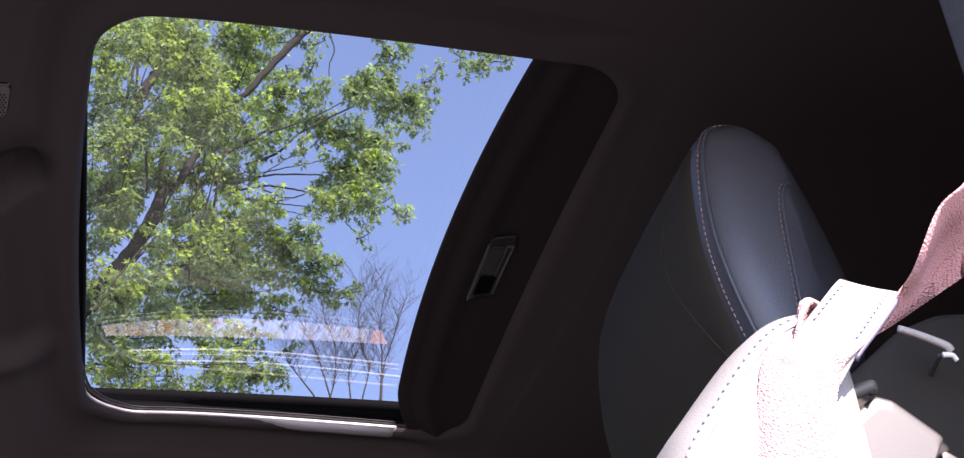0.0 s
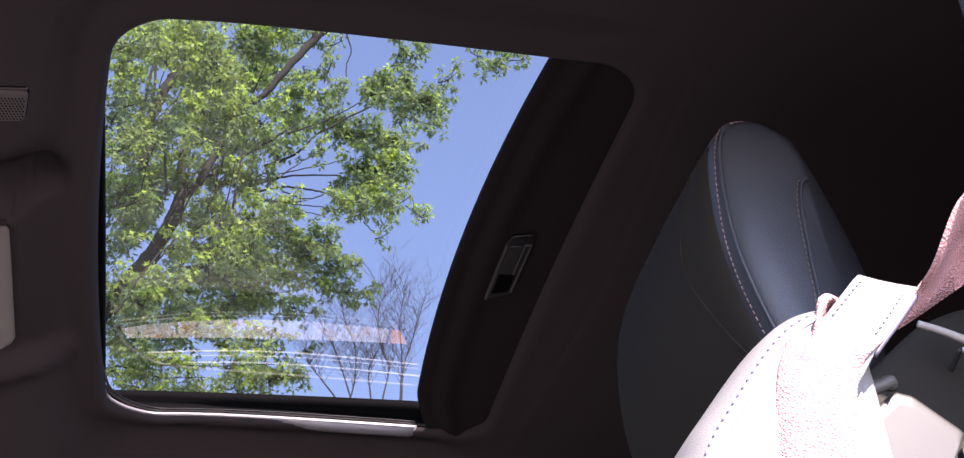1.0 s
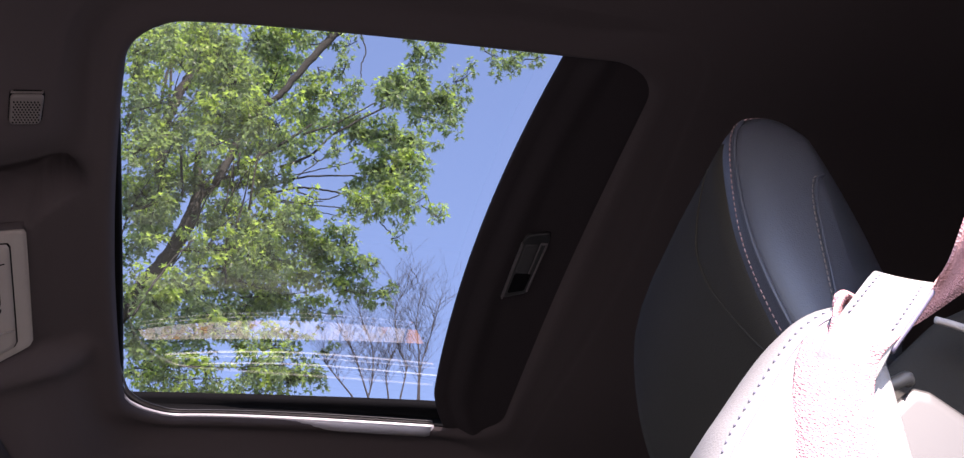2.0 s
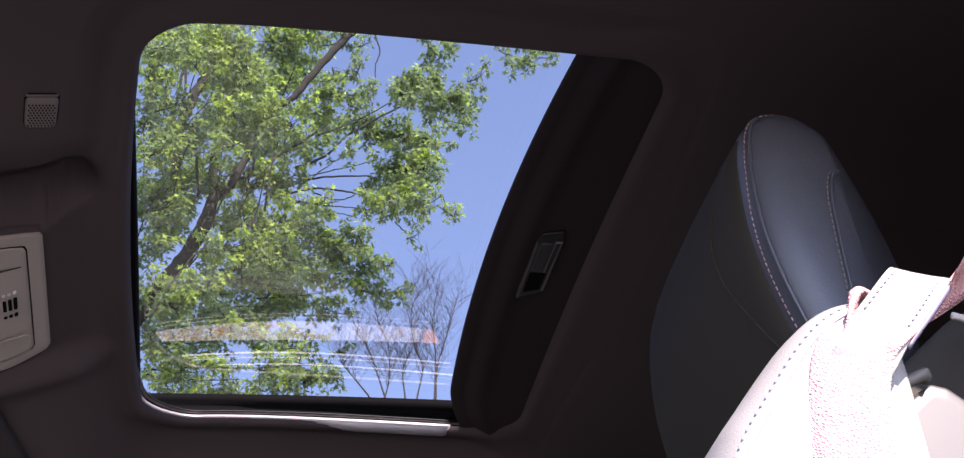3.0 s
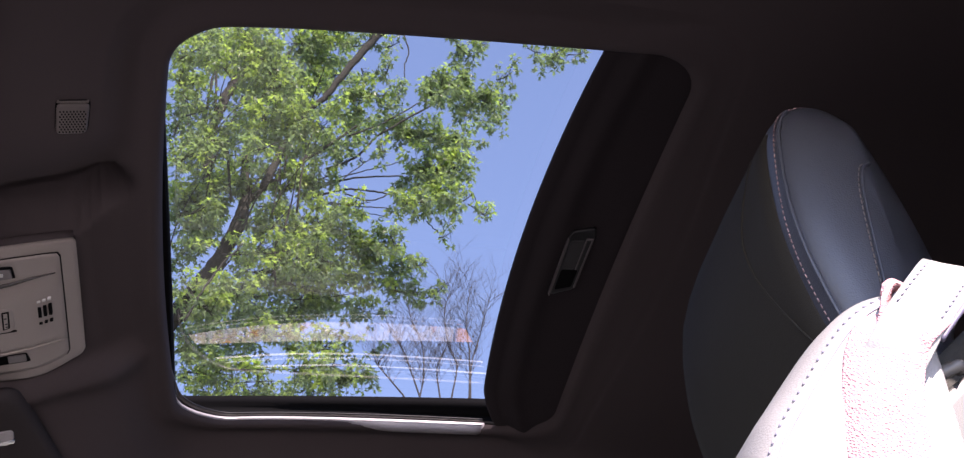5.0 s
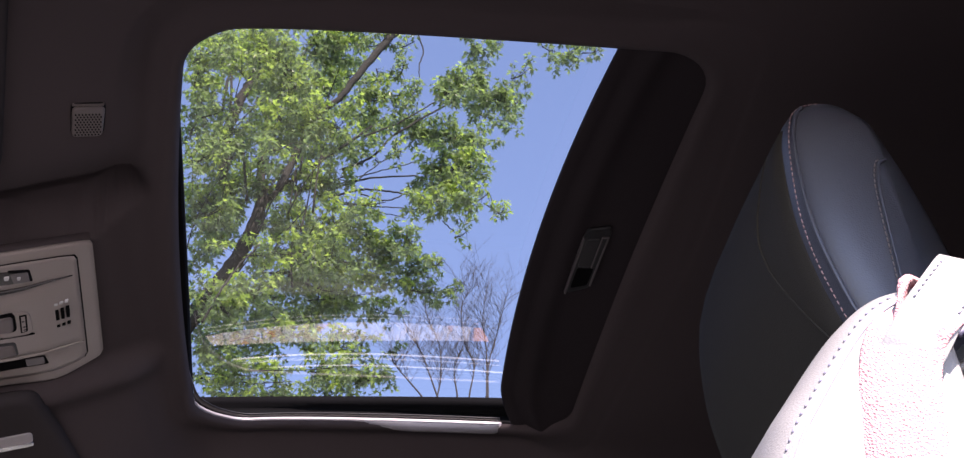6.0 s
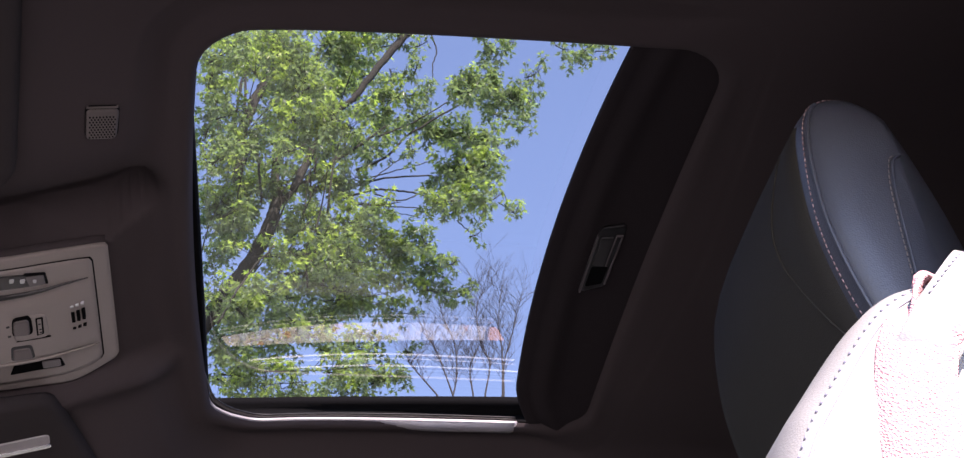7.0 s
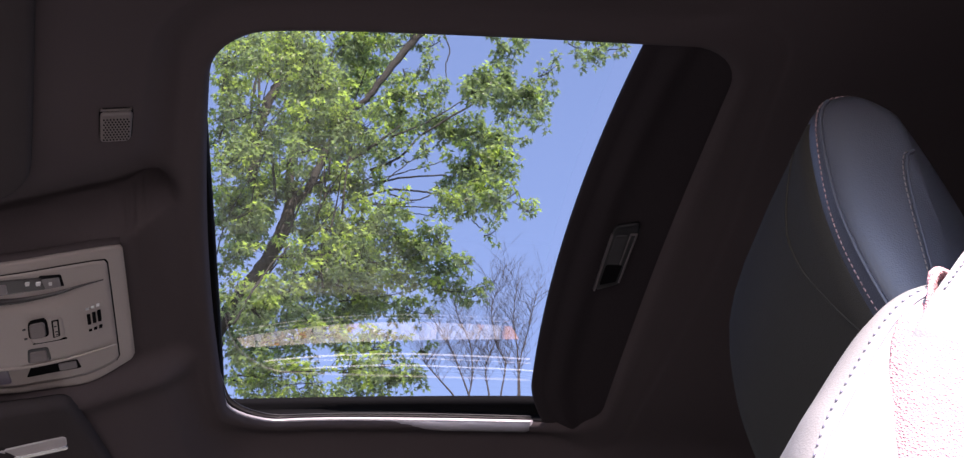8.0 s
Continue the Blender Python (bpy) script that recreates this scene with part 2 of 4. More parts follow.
def outer_of(q, cx=0.12, cy=YC):
    """The place on the roof's rim in the direction of q."""
    dx, dy = q[0] - cx, q[1] - cy
    s = min(((RX1 if dx > 0 else RX0) - cx) / dx if abs(dx) > 1e-9 else 9e9, ((RY1 if dy > 0 else RY0) - cy) / dy if abs(dy) > 1e-9 else 9e9)
    return cx + dx * s, cy + dy * s


def ease(a, b, v):
    t = min(1.0, max(0.0, (v - a) / (b - a)))
    return t * t * (3 - 2 * t)


def pod(x, y):
    """The scoop moulded round the overhead console."""
    d = 0.014 * ease(1.02, 1.085, y) * (1 - ease(1.318, 1.338, y)) * (1 - ease(-0.17, -0.09, x))
    swell = 0.007 * math.exp(-(((y - 0.995) / 0.042) ** 2)) * (1 - ease(-0.26, -0.08, x)) + 0.012 * math.exp(-(((y - 1.342) / 0.018) ** 2)) * (1 - ease(-0.16, -0.07, x))
    return d - swell * ease(-0.66, -0.30, x)


def cavity(x, y):
    """The deep hollow in the lining along the near side of the console, tapering off towards the opening."""
    near = 1.010 + 0.42 * (x + 0.145)
    far = 1.104 - 0.75 * max(0.0, x + 0.185)
    u = min(1.0, max(0.0, (y - near + 0.05) / (far - near + 0.05)))
    return 0.060 * u ** 1.6 * (1 - ease(far - 0.002, far + 0.010, y)) * (1 - ease(-0.17, -0.112, x))


def headliner():
    rings = []
    for inset, up in ((-0.002, 0.007), (-0.0005, 0.004), (0.001, 0.0015), (0.004, 0.0), (0.009, 0.0), (0.014, 0.002), (0.022, 0.0065), (0.027, 0.0080), (0.032, 0.0085), (0.039, 0.0070), (0.046, 0.005), (0.054, 0.0025), (0.062, 0.0008)):
        ring = []
        for x, y in HOLE:
            soft = 1 + ease(0.26, 0.33, x) * (1 - ease(0.009, 0.062, inset))  # the rear lip is rounder
            d = Vector((x - 0.127, y - 1.173)).normalized() * inset * soft
            ring.append((x + d.x, y + d.y, S(x + d.x, y + d.y) + up * (1 - 0.92 * ease(0.012, 0.02, inset) * ease(0.26, 0.33, x)) + (pod(x + d.x, y + d.y) + cavity(x + d.x, y + d.y)) * ease(0.012, 0.046, inset)))
        rings.append(ring)
    for k in range(1, 71):
        f = (k / 70) ** 1.25
        ring = []
        for x, y in HOLE:
            d = Vector((x - 0.127, y - 1.173)).normalized() * 0.062
            a, b = (x + d.x, y + d.y), outer_of((x, y))
            X, Y = a[0] + (b[0] - a[0]) * f, a[1] + (b[1] - a[1]) * f
            ring.append((X, Y, S(X, Y) + pod(X, Y) + cavity(X, Y)))
        rings.append(ring)
    return loft(rings, caps=False)


ceiling = part("ceiling", headliner(), HEADLINER)
tagged(ceiling, "dark warm-grey fabric headliner moulded round the sunroof", "headliner", kind="structure")

# outer roof skin round the glass
rim = fill_sides(rounded(X0 - 0.03, X1 + 0.03, Y0 - 0.03, Y1 + 0.03, 0.06), 0.02)
bm = bmesh.new()
rings = []
for k in range(0, 25):
    f = k / 24
    ring = []
    for x, y in rim:
        b = outer_of((x, y))
        X, Y = x + (b[0] - x) * f, y + (b[1] - y) * f
        ring.append((X, Y, max(glass_z(X, Y), S(X, Y) + 0.03) if f else glass_z(X, Y)))
    rings.append(ring)
roof = part("roof", loft(rings, caps=False), PAINT)
tagged(roof, "white painted metal roof skin of the car", "car roof", kind="structure")

# sunroof
sunroof = thing("sunroof", 0.127, YC, H, "tinted glass sunroof in a black frame, closed, with clear daylight behind", "sunroof")
seal = fill_sides(rounded(X0 + 0.0045, X1 + 0.02, Y0 - 0.006, Y1 + 0.0020, (0.05, 0.05, 0.01, 0.012)), 0.02)
rings = []
for inset, base, up in ((0.002, 0, 0.010), (0.000, 0, 0.020), (-0.004, 0, 0.0215), (-0.004, 1, -0.014), (0.000, 1, -0.011), (0.000, 1, -0.002), (-0.012, 1, -0.002), (-0.010, 0, 0.010), (0.002, 0, 0.010)):
    ring = []
    for x, y in seal:
        d = Vector((0.127 - x, 1.173 - y)).normalized() * inset
        X, Y = x + d.x, y + d.y
        if base:  # the glass sits a little askew over the opening
            Y += (0.0035 - 0.018 * min(1, max(0, (x + 0.1) / 0.36))) * ease(1.38, 1.48, y)
        ring.append((X, Y, (glass_z(X, Y) if base else S(X, Y)) + up))
    rings.append(ring)
part("frame", loft(rings, caps=False), RUBBER, sunroof)
first = next(k for k, q in enumerate(HOLE) if q[1] > 1.33 and q[0] < 0.266)
open_edge = [q for q in HOLE[first:] + HOLE[:first] if q[0] < 0.266 and q[1] > 1.33]
rings = []
for x, y in open_edge:
    ring = []
    w = ease(0.06, 0.16, x) * (1 - ease(0.252, 0.262, x)) if y > 1.46 else 0.0  # the flange shows where the lining draws back
    for inset, up in ((-0.001, 0.0105), (0.0012, 0.0098), (0.0024, 0.0078), (0.0018, 0.0056), (-0.001 + 0.0015 * w, 0.004 - 0.004 * w), (-0.001 - 0.003 * w, 0.005 - 0.0072 * w), (-0.001 - 0.008 * w, 0.005 - 0.0062 * w), (-0.001 - 0.008 * w, 0.0055)):
        grow = ease(1.33, 1.47, y)
        d = Vector((0.127 - x, 1.173 - y)).normalized() * (-0.002 + (inset + 0.002) * grow)
        ring.append((x + d.x, y + d.y, S(x + d.x, y + d.y) + 0.0075 + (up - 0.0075) * grow))
    rings.append(ring)
part("edge_trim", loft(rings), RAIL, sunroof, "satin grey edging strip")
rings = []
for x, y in open_edge:
    d = Vector((0.127 - x, 1.173 - y)).normalized() * ease(1.36, 1.48, y)
    rings.append([(x + d.x * q, y + d.y * q, S(x + d.x * q, y + d.y * q) + up) for q, up in ((0.0055, 0.0088), (0.0100, 0.0088), (0.0108, 0.0090), (0.0108, 0.0098), (0.0055, 0.0098))])
part("flange", loft(rings), BLACK, sunroof, "dark grey inner flange")
bm = bmesh.new()
nx, ny = 16, 24
grid = [[bm.verts.new((X0 - 0.02 + (X1 - X0 + 0.04) * i / nx, Y0 - 0.02 + (Y1 - Y0 + 0.04) * j / ny, 0)) for j in range(ny + 1)] for i in range(nx + 1)]
for row in grid:
    for v in row:
        v.co.z = glass_z(v.co.x, v.co.y)
for i in range(nx):
    for j in range(ny):
        bm.faces.new((grid[i][j], grid[i + 1][j], grid[i + 1][j + 1], grid[i][j + 1]))
pane = part("pane", bm, PANE, sunroof, "tinted glass")

# sunshade, half drawn back
shade = thing("sunshade", 0.33, YC, H, "dark fabric sliding sunshade drawn back under the roof glass", "sunshade")
SHADE_END = 1.507


def shade_front(y):
    """The bowed front edge, rounded off at its far end."""
    return 0.2458 + 0.17 * (y - 1.255) ** 2 + 0.017 * max(0, (y - 1.435) / 0.064) ** 1.5


def shade_panel():
    """A sheet with a folded front edge, carried in the side rails."""
    rows, bm = [], bmesh.new()
    for j in range(61):
        y = Y0 - 0.012 + (SHADE_END - Y0 + 0.012) * (1 - (1 - j / 60) ** 1.5)
        x0, drop = shade_front(y), 0.008 * ease(1.42, 1.495, y)
        row = [(x0 + 0.0016, y, 0.0175), (x0, y, 0.0165), (x0 + 0.0006, y, 0.0148), (x0 + 0.003, y, 0.014), (x0 + 0.014, y, 0.0142), (x0 + 0.017, y, 0.0150)]
        row += [(x0 + u, y, 0.0150 - 0.006 * math.exp(-(((u - 0.034) / 0.012) ** 2))) for u in (0.021, 0.025, 0.029, 0.033, 0.037, 0.042, 0.048, 0.055, 0.065)]
        row += [(x0 + 0.065 + (0.60 - x0 - 0.065) * i / 12, y, 0.0150) for i in range(1, 13)]
        rows.append([bm.verts.new((x, yy, S(x, yy) + up - drop * (1 - ease(0.33, 0.37, x)))) for x, yy, up in row])
    for a, b in zip(rows, rows[1:]):
        for i in range(len(a) - 1):
            bm.faces.new((a[i], a[i + 1], b[i + 1], b[i]))
    return bm


panel = part("panel", shade_panel(), SHADE, shade)
thick = panel.modifiers.new("thickness", "SOLIDIFY")
thick.thickness, thick.offset = 0.0022, 1.0
# handle of the shade: a sunk cup in an oval bezel
def shade_plate(name, corners, low, high, material, parent, edge=0.0006, r=0.2, label=""):
    pts, n = [], len(corners)
    for i in range(n):
        a, b, c = Vector(corners[i - 1]), Vector(corners[i]), Vector(corners[(i + 1) % n])
        p0, p1 = b + (a - b) * r, b + (c - b) * r
        for k in range(5):
            u = k / 4
            q = p0 * (1 - u) ** 2 + b * 2 * u * (1 - u) + p1 * u * u
            pts.append((q.x, q.y))
    return part(name, slab(fill_sides(pts, 0.01), lambda x, y: S(x, y) + low, high - low, edge), material, parent, label)


pull = shade_plate("handle", [(0.2925, 1.240), (0.2945, 1.128), (0.3215, 1.120), (0.3180, 1.226)], 0.0105, 0.015, BLACK, shade, 0.0012, 0.16, "black plastic finger pull")
shade_plate("rim", [(0.2912, 1.238), (0.2938, 1.140), (0.2956, 1.140), (0.2932, 1.238)], 0.0086, 0.013, LENS, pull, 0.0004, 0.1)
shade_plate("rim", [(0.3152, 1.222), (0.3186, 1.138), (0.3200, 1.138), (0.3168, 1.222)], 0.0088, 0.013, LENS, pull, 0.0004, 0.1)
shade_plate("rim", [(0.3110, 1.190), (0.3126, 1.139), (0.3138, 1.139), (0.3122, 1.190)], 0.0088, 0.013, LENS, pull, 0.0004, 0.1)
shade_plate("rim", [(0.3128, 1.1365), (0.3198, 1.1360), (0.3198, 1.1385), (0.3128, 1.1390)], 0.0088, 0.013, LENS, pull, 0.0003, 0.1)
shade_plate("grip", [(0.2968, 1.190), (0.2980, 1.142), (0.3116, 1.140), (0.3100, 1.190)], 0.0095, 0.014, TRIM_D, pull, 0.001, 0.12, "dark grey grip")
shade_plate("cup", [(0.2962, 1.229), (0.2972, 1.193), (0.3145, 1.192), (0.3130, 1.222)], 0.0102, 0.014, RUBBER, pull, 0.0003, 0.12)

# ---- car shell that closes the place ----
bm = bmesh.new()
bmesh.ops.create_cube(bm, size=1, matrix=Matrix.Translation((0.3, YC, 0.22)) @ Matrix.Diagonal((2.6, 1.36, 0.06, 1)))
floor = tagged(part("floor", bm, CARPET, smooth=False), "dark carpeted car floor", "car floor", kind="structure")


def box(name, x0, x1, y0, y1, z0, z1, material, label, category, parent=None):
    bm = bmesh.new()
    bmesh.ops.create_cube(bm, size=1, matrix=Matrix.Translation(((x0 + x1) / 2, (y0 + y1) / 2, (z0 + z1) / 2)) @ Matrix.Diagonal((x1 - x0, y1 - y0, z1 - z0, 1)))
    bmesh.ops.bevel(bm, geom=bm.edges, offset=0.012, segments=2, affect="EDGES", profile=0.5)
    ob = part(name, bm, material, parent, smooth=False)
    return tagged(ob, label, category, kind="structure") if parent is None else ob


box("wall_rear", 1.30, 1.36, 0.50, 1.84, 0.25, H + 0.02, CARPET, "dark rear end of the cabin", "car body")
box("wall_front", -0.66, -0.60, 0.50, 1.84, 0.25, H - 0.115, CARPET, "dark front end of the cabin", "car body")
# far side: door below its window, narrow bars of the window frame above it
box("wall_far_front", -0.60, -0.16, 1.80, 1.86, 0.25, E + 0.30, DOOR_D, "dark lower trim of the far front door", "car door")
box("wall_far", -0.16, 1.30, 1.80, 1.86, 0.25, E + 0.43, DOOR_D, "dark lower trim of the far door", "car door")
box("wall_far_sill", -0.16, 1.30, 1.797, 1.86, E + 0.43, E + 0.50, DOOR_D, "grey trim of the far door below its window", "car door")
box("wall_far_quarter", 0.34, 1.30, 1.80, 1.86, E + 0.50, E + 0.584, CARPET, "dark far rear quarter of the cabin", "car body")
box("wall_far_corner", 0.44, 0.53, 1.80, 1.86, E + 0.584, H - 0.04, CARPET, "dark far window post", "car body")
box("wall_far_end", 0.53, 1.30, 1.80, 1.86, E + 0.584, H - 0.04, CARPET, "dark far rear corner of the cabin", "car body")
box("wall_far_mirror", -0.24, -0.20, 1.80, 1.86, E + 0.30, H - 0.04, CARPET, "dark far window post", "car body")
box("wall_far_post", -0.60, -0.44, 1.80, 1.86, E + 0.30, H - 0.04, CARPET, "dark far windscreen post", "car body")


def far_bar(low, high, material=CARPET, x0=-0.15, x1=0.45, name="window_frame", label="curved strip of the far window frame, slit to imitate highlights"):
    """A thin curved strip of the far window frame between two lines."""
    rings = []
    for k in range(41):
        x = x0 + (x1 - x0) * k / 40
        rings.append([(x, y, E + z(x)) for y, z in ((1.8047, low), (1.8047, high), (1.8051, high), (1.8051, low))])
    return tagged(part(name, loft(rings), material, smooth=False), label, "window frame", kind="structure")


def sill_line(d):
    return lambda x: 0.553 + 0.2 * max(0, 0.2 - x) ** 2 + 0.25 * max(0, 0.2 - x) ** 3 + d


def head_line(x):
    return max(0.5882 - 0.053 * x - 0.0125 * max(0, (-0.097 - x) / 0.042) ** 2, sill_line(0)(x))


def slit_line(z, d, bow=0.218, fan=0.0):
    return lambda x: z + bow * max(0, 0.17 - x) ** 2 + fan * max(0, 0.17 - x) + d


# DOOR and PALE are kept light so their reflections lay haze on the glass
far_bar(lambda x: 0.48, sill_line(-0.0114), DOOR)
far_bar(sill_line(-0.0102), sill_line(-0.0060), DOOR)
far_bar(sill_line(-0.0050), sill_line(0.0), DOOR)
LEFT = -0.198
# slits between these strips are added: daylight through them draws the trim's highlights
far_bar(head_line, slit_line(0.6005, -0.0016, 0.23), x0=LEFT)
far_bar(slit_line(0.6005, -0.0016, 0.23), slit_line(0.6005, 0.0013, 0.23), x0=LEFT, x1=-0.137)
far_bar(slit_line(0.6005, 0.0013, 0.23), slit_line(0.6005, 0.0052, 0.204), x0=LEFT)
far_bar(slit_line(0.6005, 0.0059, 0.204), slit_line(0.6005, 0.0062, 0.204, 0.006), x0=LEFT)
far_bar(slit_line(0.6005, 0.0071, 0.204, 0.008), slit_line(0.6175, -0.0014), x0=LEFT)
far_bar(slit_line(0.6175, 0.0012), slit_line(0.6175, 0.0046), x0=LEFT)
# pale strip added for the haze of its mirror image
far_bar(slit_line(0.6175, 0.0046), lambda x: 0.83, PALE, x0=LEFT)
# the post that ends the window, leaning a little
post = [[(x + 0.55 * (z - 0.5545), y, E + z) for x, y in ((0.289, 1.8060), (0.45, 1.8060), (0.45, 1.8072), (0.289, 1.8072))] for z in (0.50, 0.592)]
tagged(part("window_post", loft(post), CARPET, smooth=False), "dark post at the rear of the far window", "window frame", kind="structure")
box("wall_near_rail", -0.60, 1.30, 0.46, 0.52, E + 0.645, H - 0.03, CARPET, "dark roof rail over the open near door", "car body")
box("wall_near_quarter", 0.50, 1.30, 0.47, 0.52, 0.25, E + 0.645, CARPET, "dark near rear quarter of the cabin", "car body")
# the pillar is wider above, under the rail, than lower down
pillar = part("wall_near_pillar", loft([[(x0 + 0.004, 0.44, E + z), (0.50, 0.44, E + z), (0.50, 0.475, E + z), (x0 + 0.004, 0.475, E + z), (x0, 0.471, E + z), (x0, 0.444, E + z)] for z, x0 in ((0.25 - E, 0.475), (0.555, 0.475), (0.575, 0.455), (0.60, 0.40), (0.615, 0.378), (0.65, 0.376))]), PILLAR, smooth=False)
tagged(pillar, "grey textured door pillar in the sun", "door pillar", kind="structure")

bm = bmesh.new()
bmesh.ops.create_cube(bm, size=1, matrix=Matrix.Translation((0.390, 0.460, E + 0.567)) @ Matrix.Diagonal((0.026, 0.030, 0.166, 1)))
bmesh.ops.bevel(bm, geom=bm.edges, offset=0.004, segments=2, affect="EDGES", profile=0.5)
tagged(part("wall_near_trim", bm, PILLAR, smooth=False), "blue-grey trim strip hanging from the door pillar", "trim", kind="structure")

# ---- outdoors ----
bm = bmesh.new()
bmesh.ops.create_circle(bm, cap_ends=True, radius=900, segments=64)
ground = tagged(part("ground", bm, ASPHALT, smooth=False), "weathered grey asphalt ground", "ground", kind="structure")

# added pale slab beyond the car that throws sunlight up to the headliner
slab_bed = bmesh.new()
bmesh.ops.create_cube(slab_bed, size=1, matrix=Matrix.Translation((0, 9.0, 0.005)) @ Matrix.Diagonal((16, 10.0, 0.05, 1)))
tagged(part("pavement", slab_bed, CONCRETE, smooth=False), "pale concrete slab added to bounce sun onto the far headliner", "pavement", kind="structure")


# unseen slab behind the lens, added to brighten the headliner by its bounce
drive_bed = bmesh.new()
bmesh.ops.create_cube(drive_bed, size=1, matrix=Matrix.Translation((0, -7.6, 0.005)) @ Matrix.Diagonal((20, 12.0, 0.05, 1)))
tagged(part("driveway", drive_bed, CONCRETE, smooth=False), "unseen pale concrete driveway added to bounce sun into the car", "driveway", kind="structure")


def gravel():
    """Mixed chips beside the car, lying askew over one another."""
    rg, verts, faces = random.Random(11), [], []
    for i in range(70):
        for j in range(26):
            x, y = -0.62 + 0.023 * i + rg.gauss(0, 0.006), 2.98 + 0.0125 * j + rg.gauss(0, 0.003)
            m = pose(x, y, 0.012, rg.gauss(0, 14), rg.gauss(0, 14), rg.uniform(0, 180))
            w, d, h, b = rg.uniform(0.008, 0.019), rg.uniform(0.006, 0.012), rg.uniform(0.005, 0.009), len(verts)
            verts += [m @ Vector((sx * w * k, sy * d * k, z)) for z, k in ((-0.012, 1.1), (h * 0.5, 1.0), (h, 0.7)) for sx, sy in ((-1, -0.7), (0.8, -1), (1, 0.8), (-0.9, 1))]
            faces += [(b + 4 * q + k, b + 4 * q + (k + 1) % 4, b + 4 * q + 4 + (k + 1) % 4, b + 4 * q + 4 + k) for q in (0, 1) for k in range(4)] + [(b + 8, b + 9, b + 10, b + 11)]
    me = bpy.data.meshes.new("gravel")
    me.from_pydata(verts, [], faces)
    me.materials.append(PAVER)
    tagged(new("gravel", me), "mixed grey, buff and rust-coloured gravel in the sun", "gravel", kind="stuff")


gravel()
bm = bmesh.new()
bmesh.ops.create_cube(bm, size=1, matrix=Matrix.Translation((0.515, 3.19, 0.02)) @ Matrix.Diagonal((0.075, 0.15, 0.036, 1)))
bmesh.ops.bevel(bm, geom=bm.edges, offset=0.004, segments=2, affect="EDGES", profile=0.5)
tagged(part("brick", bm, TERRACOTTA, smooth=False), "terracotta brick lying on the gravel", "brick")
# added white strip whose sunlit colour fills the far window's slits
bm = bmesh.new()
bmesh.ops.create_cube(bm, size=1, matrix=Matrix.Translation((0.2, 3.62, 0.015)) @ Matrix.Diagonal((4.0, 0.66, 0.04, 1)))
bmesh.ops.bevel(bm, geom=bm.edges, offset=0.006, segments=2, affect="EDGES", profile=0.5)
tagged(part("kerb", bm, KERB, smooth=False), "added white kerb that brightens the far window's slits", "kerb", kind="structure")

# ---- overhead console ----
def P(x, y):
    return S(x, y) + pod(x, y)


def plate(name, corners, low, high, material, parent, edge=0.0008, r=0.25, label=""):
    """A small plate that hangs from low to high under the lining, on a four-cornered outline with eased corners."""
    pts = []
    n = len(corners)
    for i in range(n):
        a, b, c = Vector(corners[i - 1]), Vector(corners[i]), Vector(corners[(i + 1) % n])
        p0, p1 = b + (a - b) * r, b + (c - b) * r
        for k in range(5):
            u = k / 4
            q = p0 * (1 - u) ** 2 + b * 2 * u * (1 - u) + p1 * u * u
            pts.append((q.x, q.y))
    return part(name, slab(fill_sides(pts, 0.01), lambda x, y: P(x, y) + low, high - low, edge), material, parent, label)


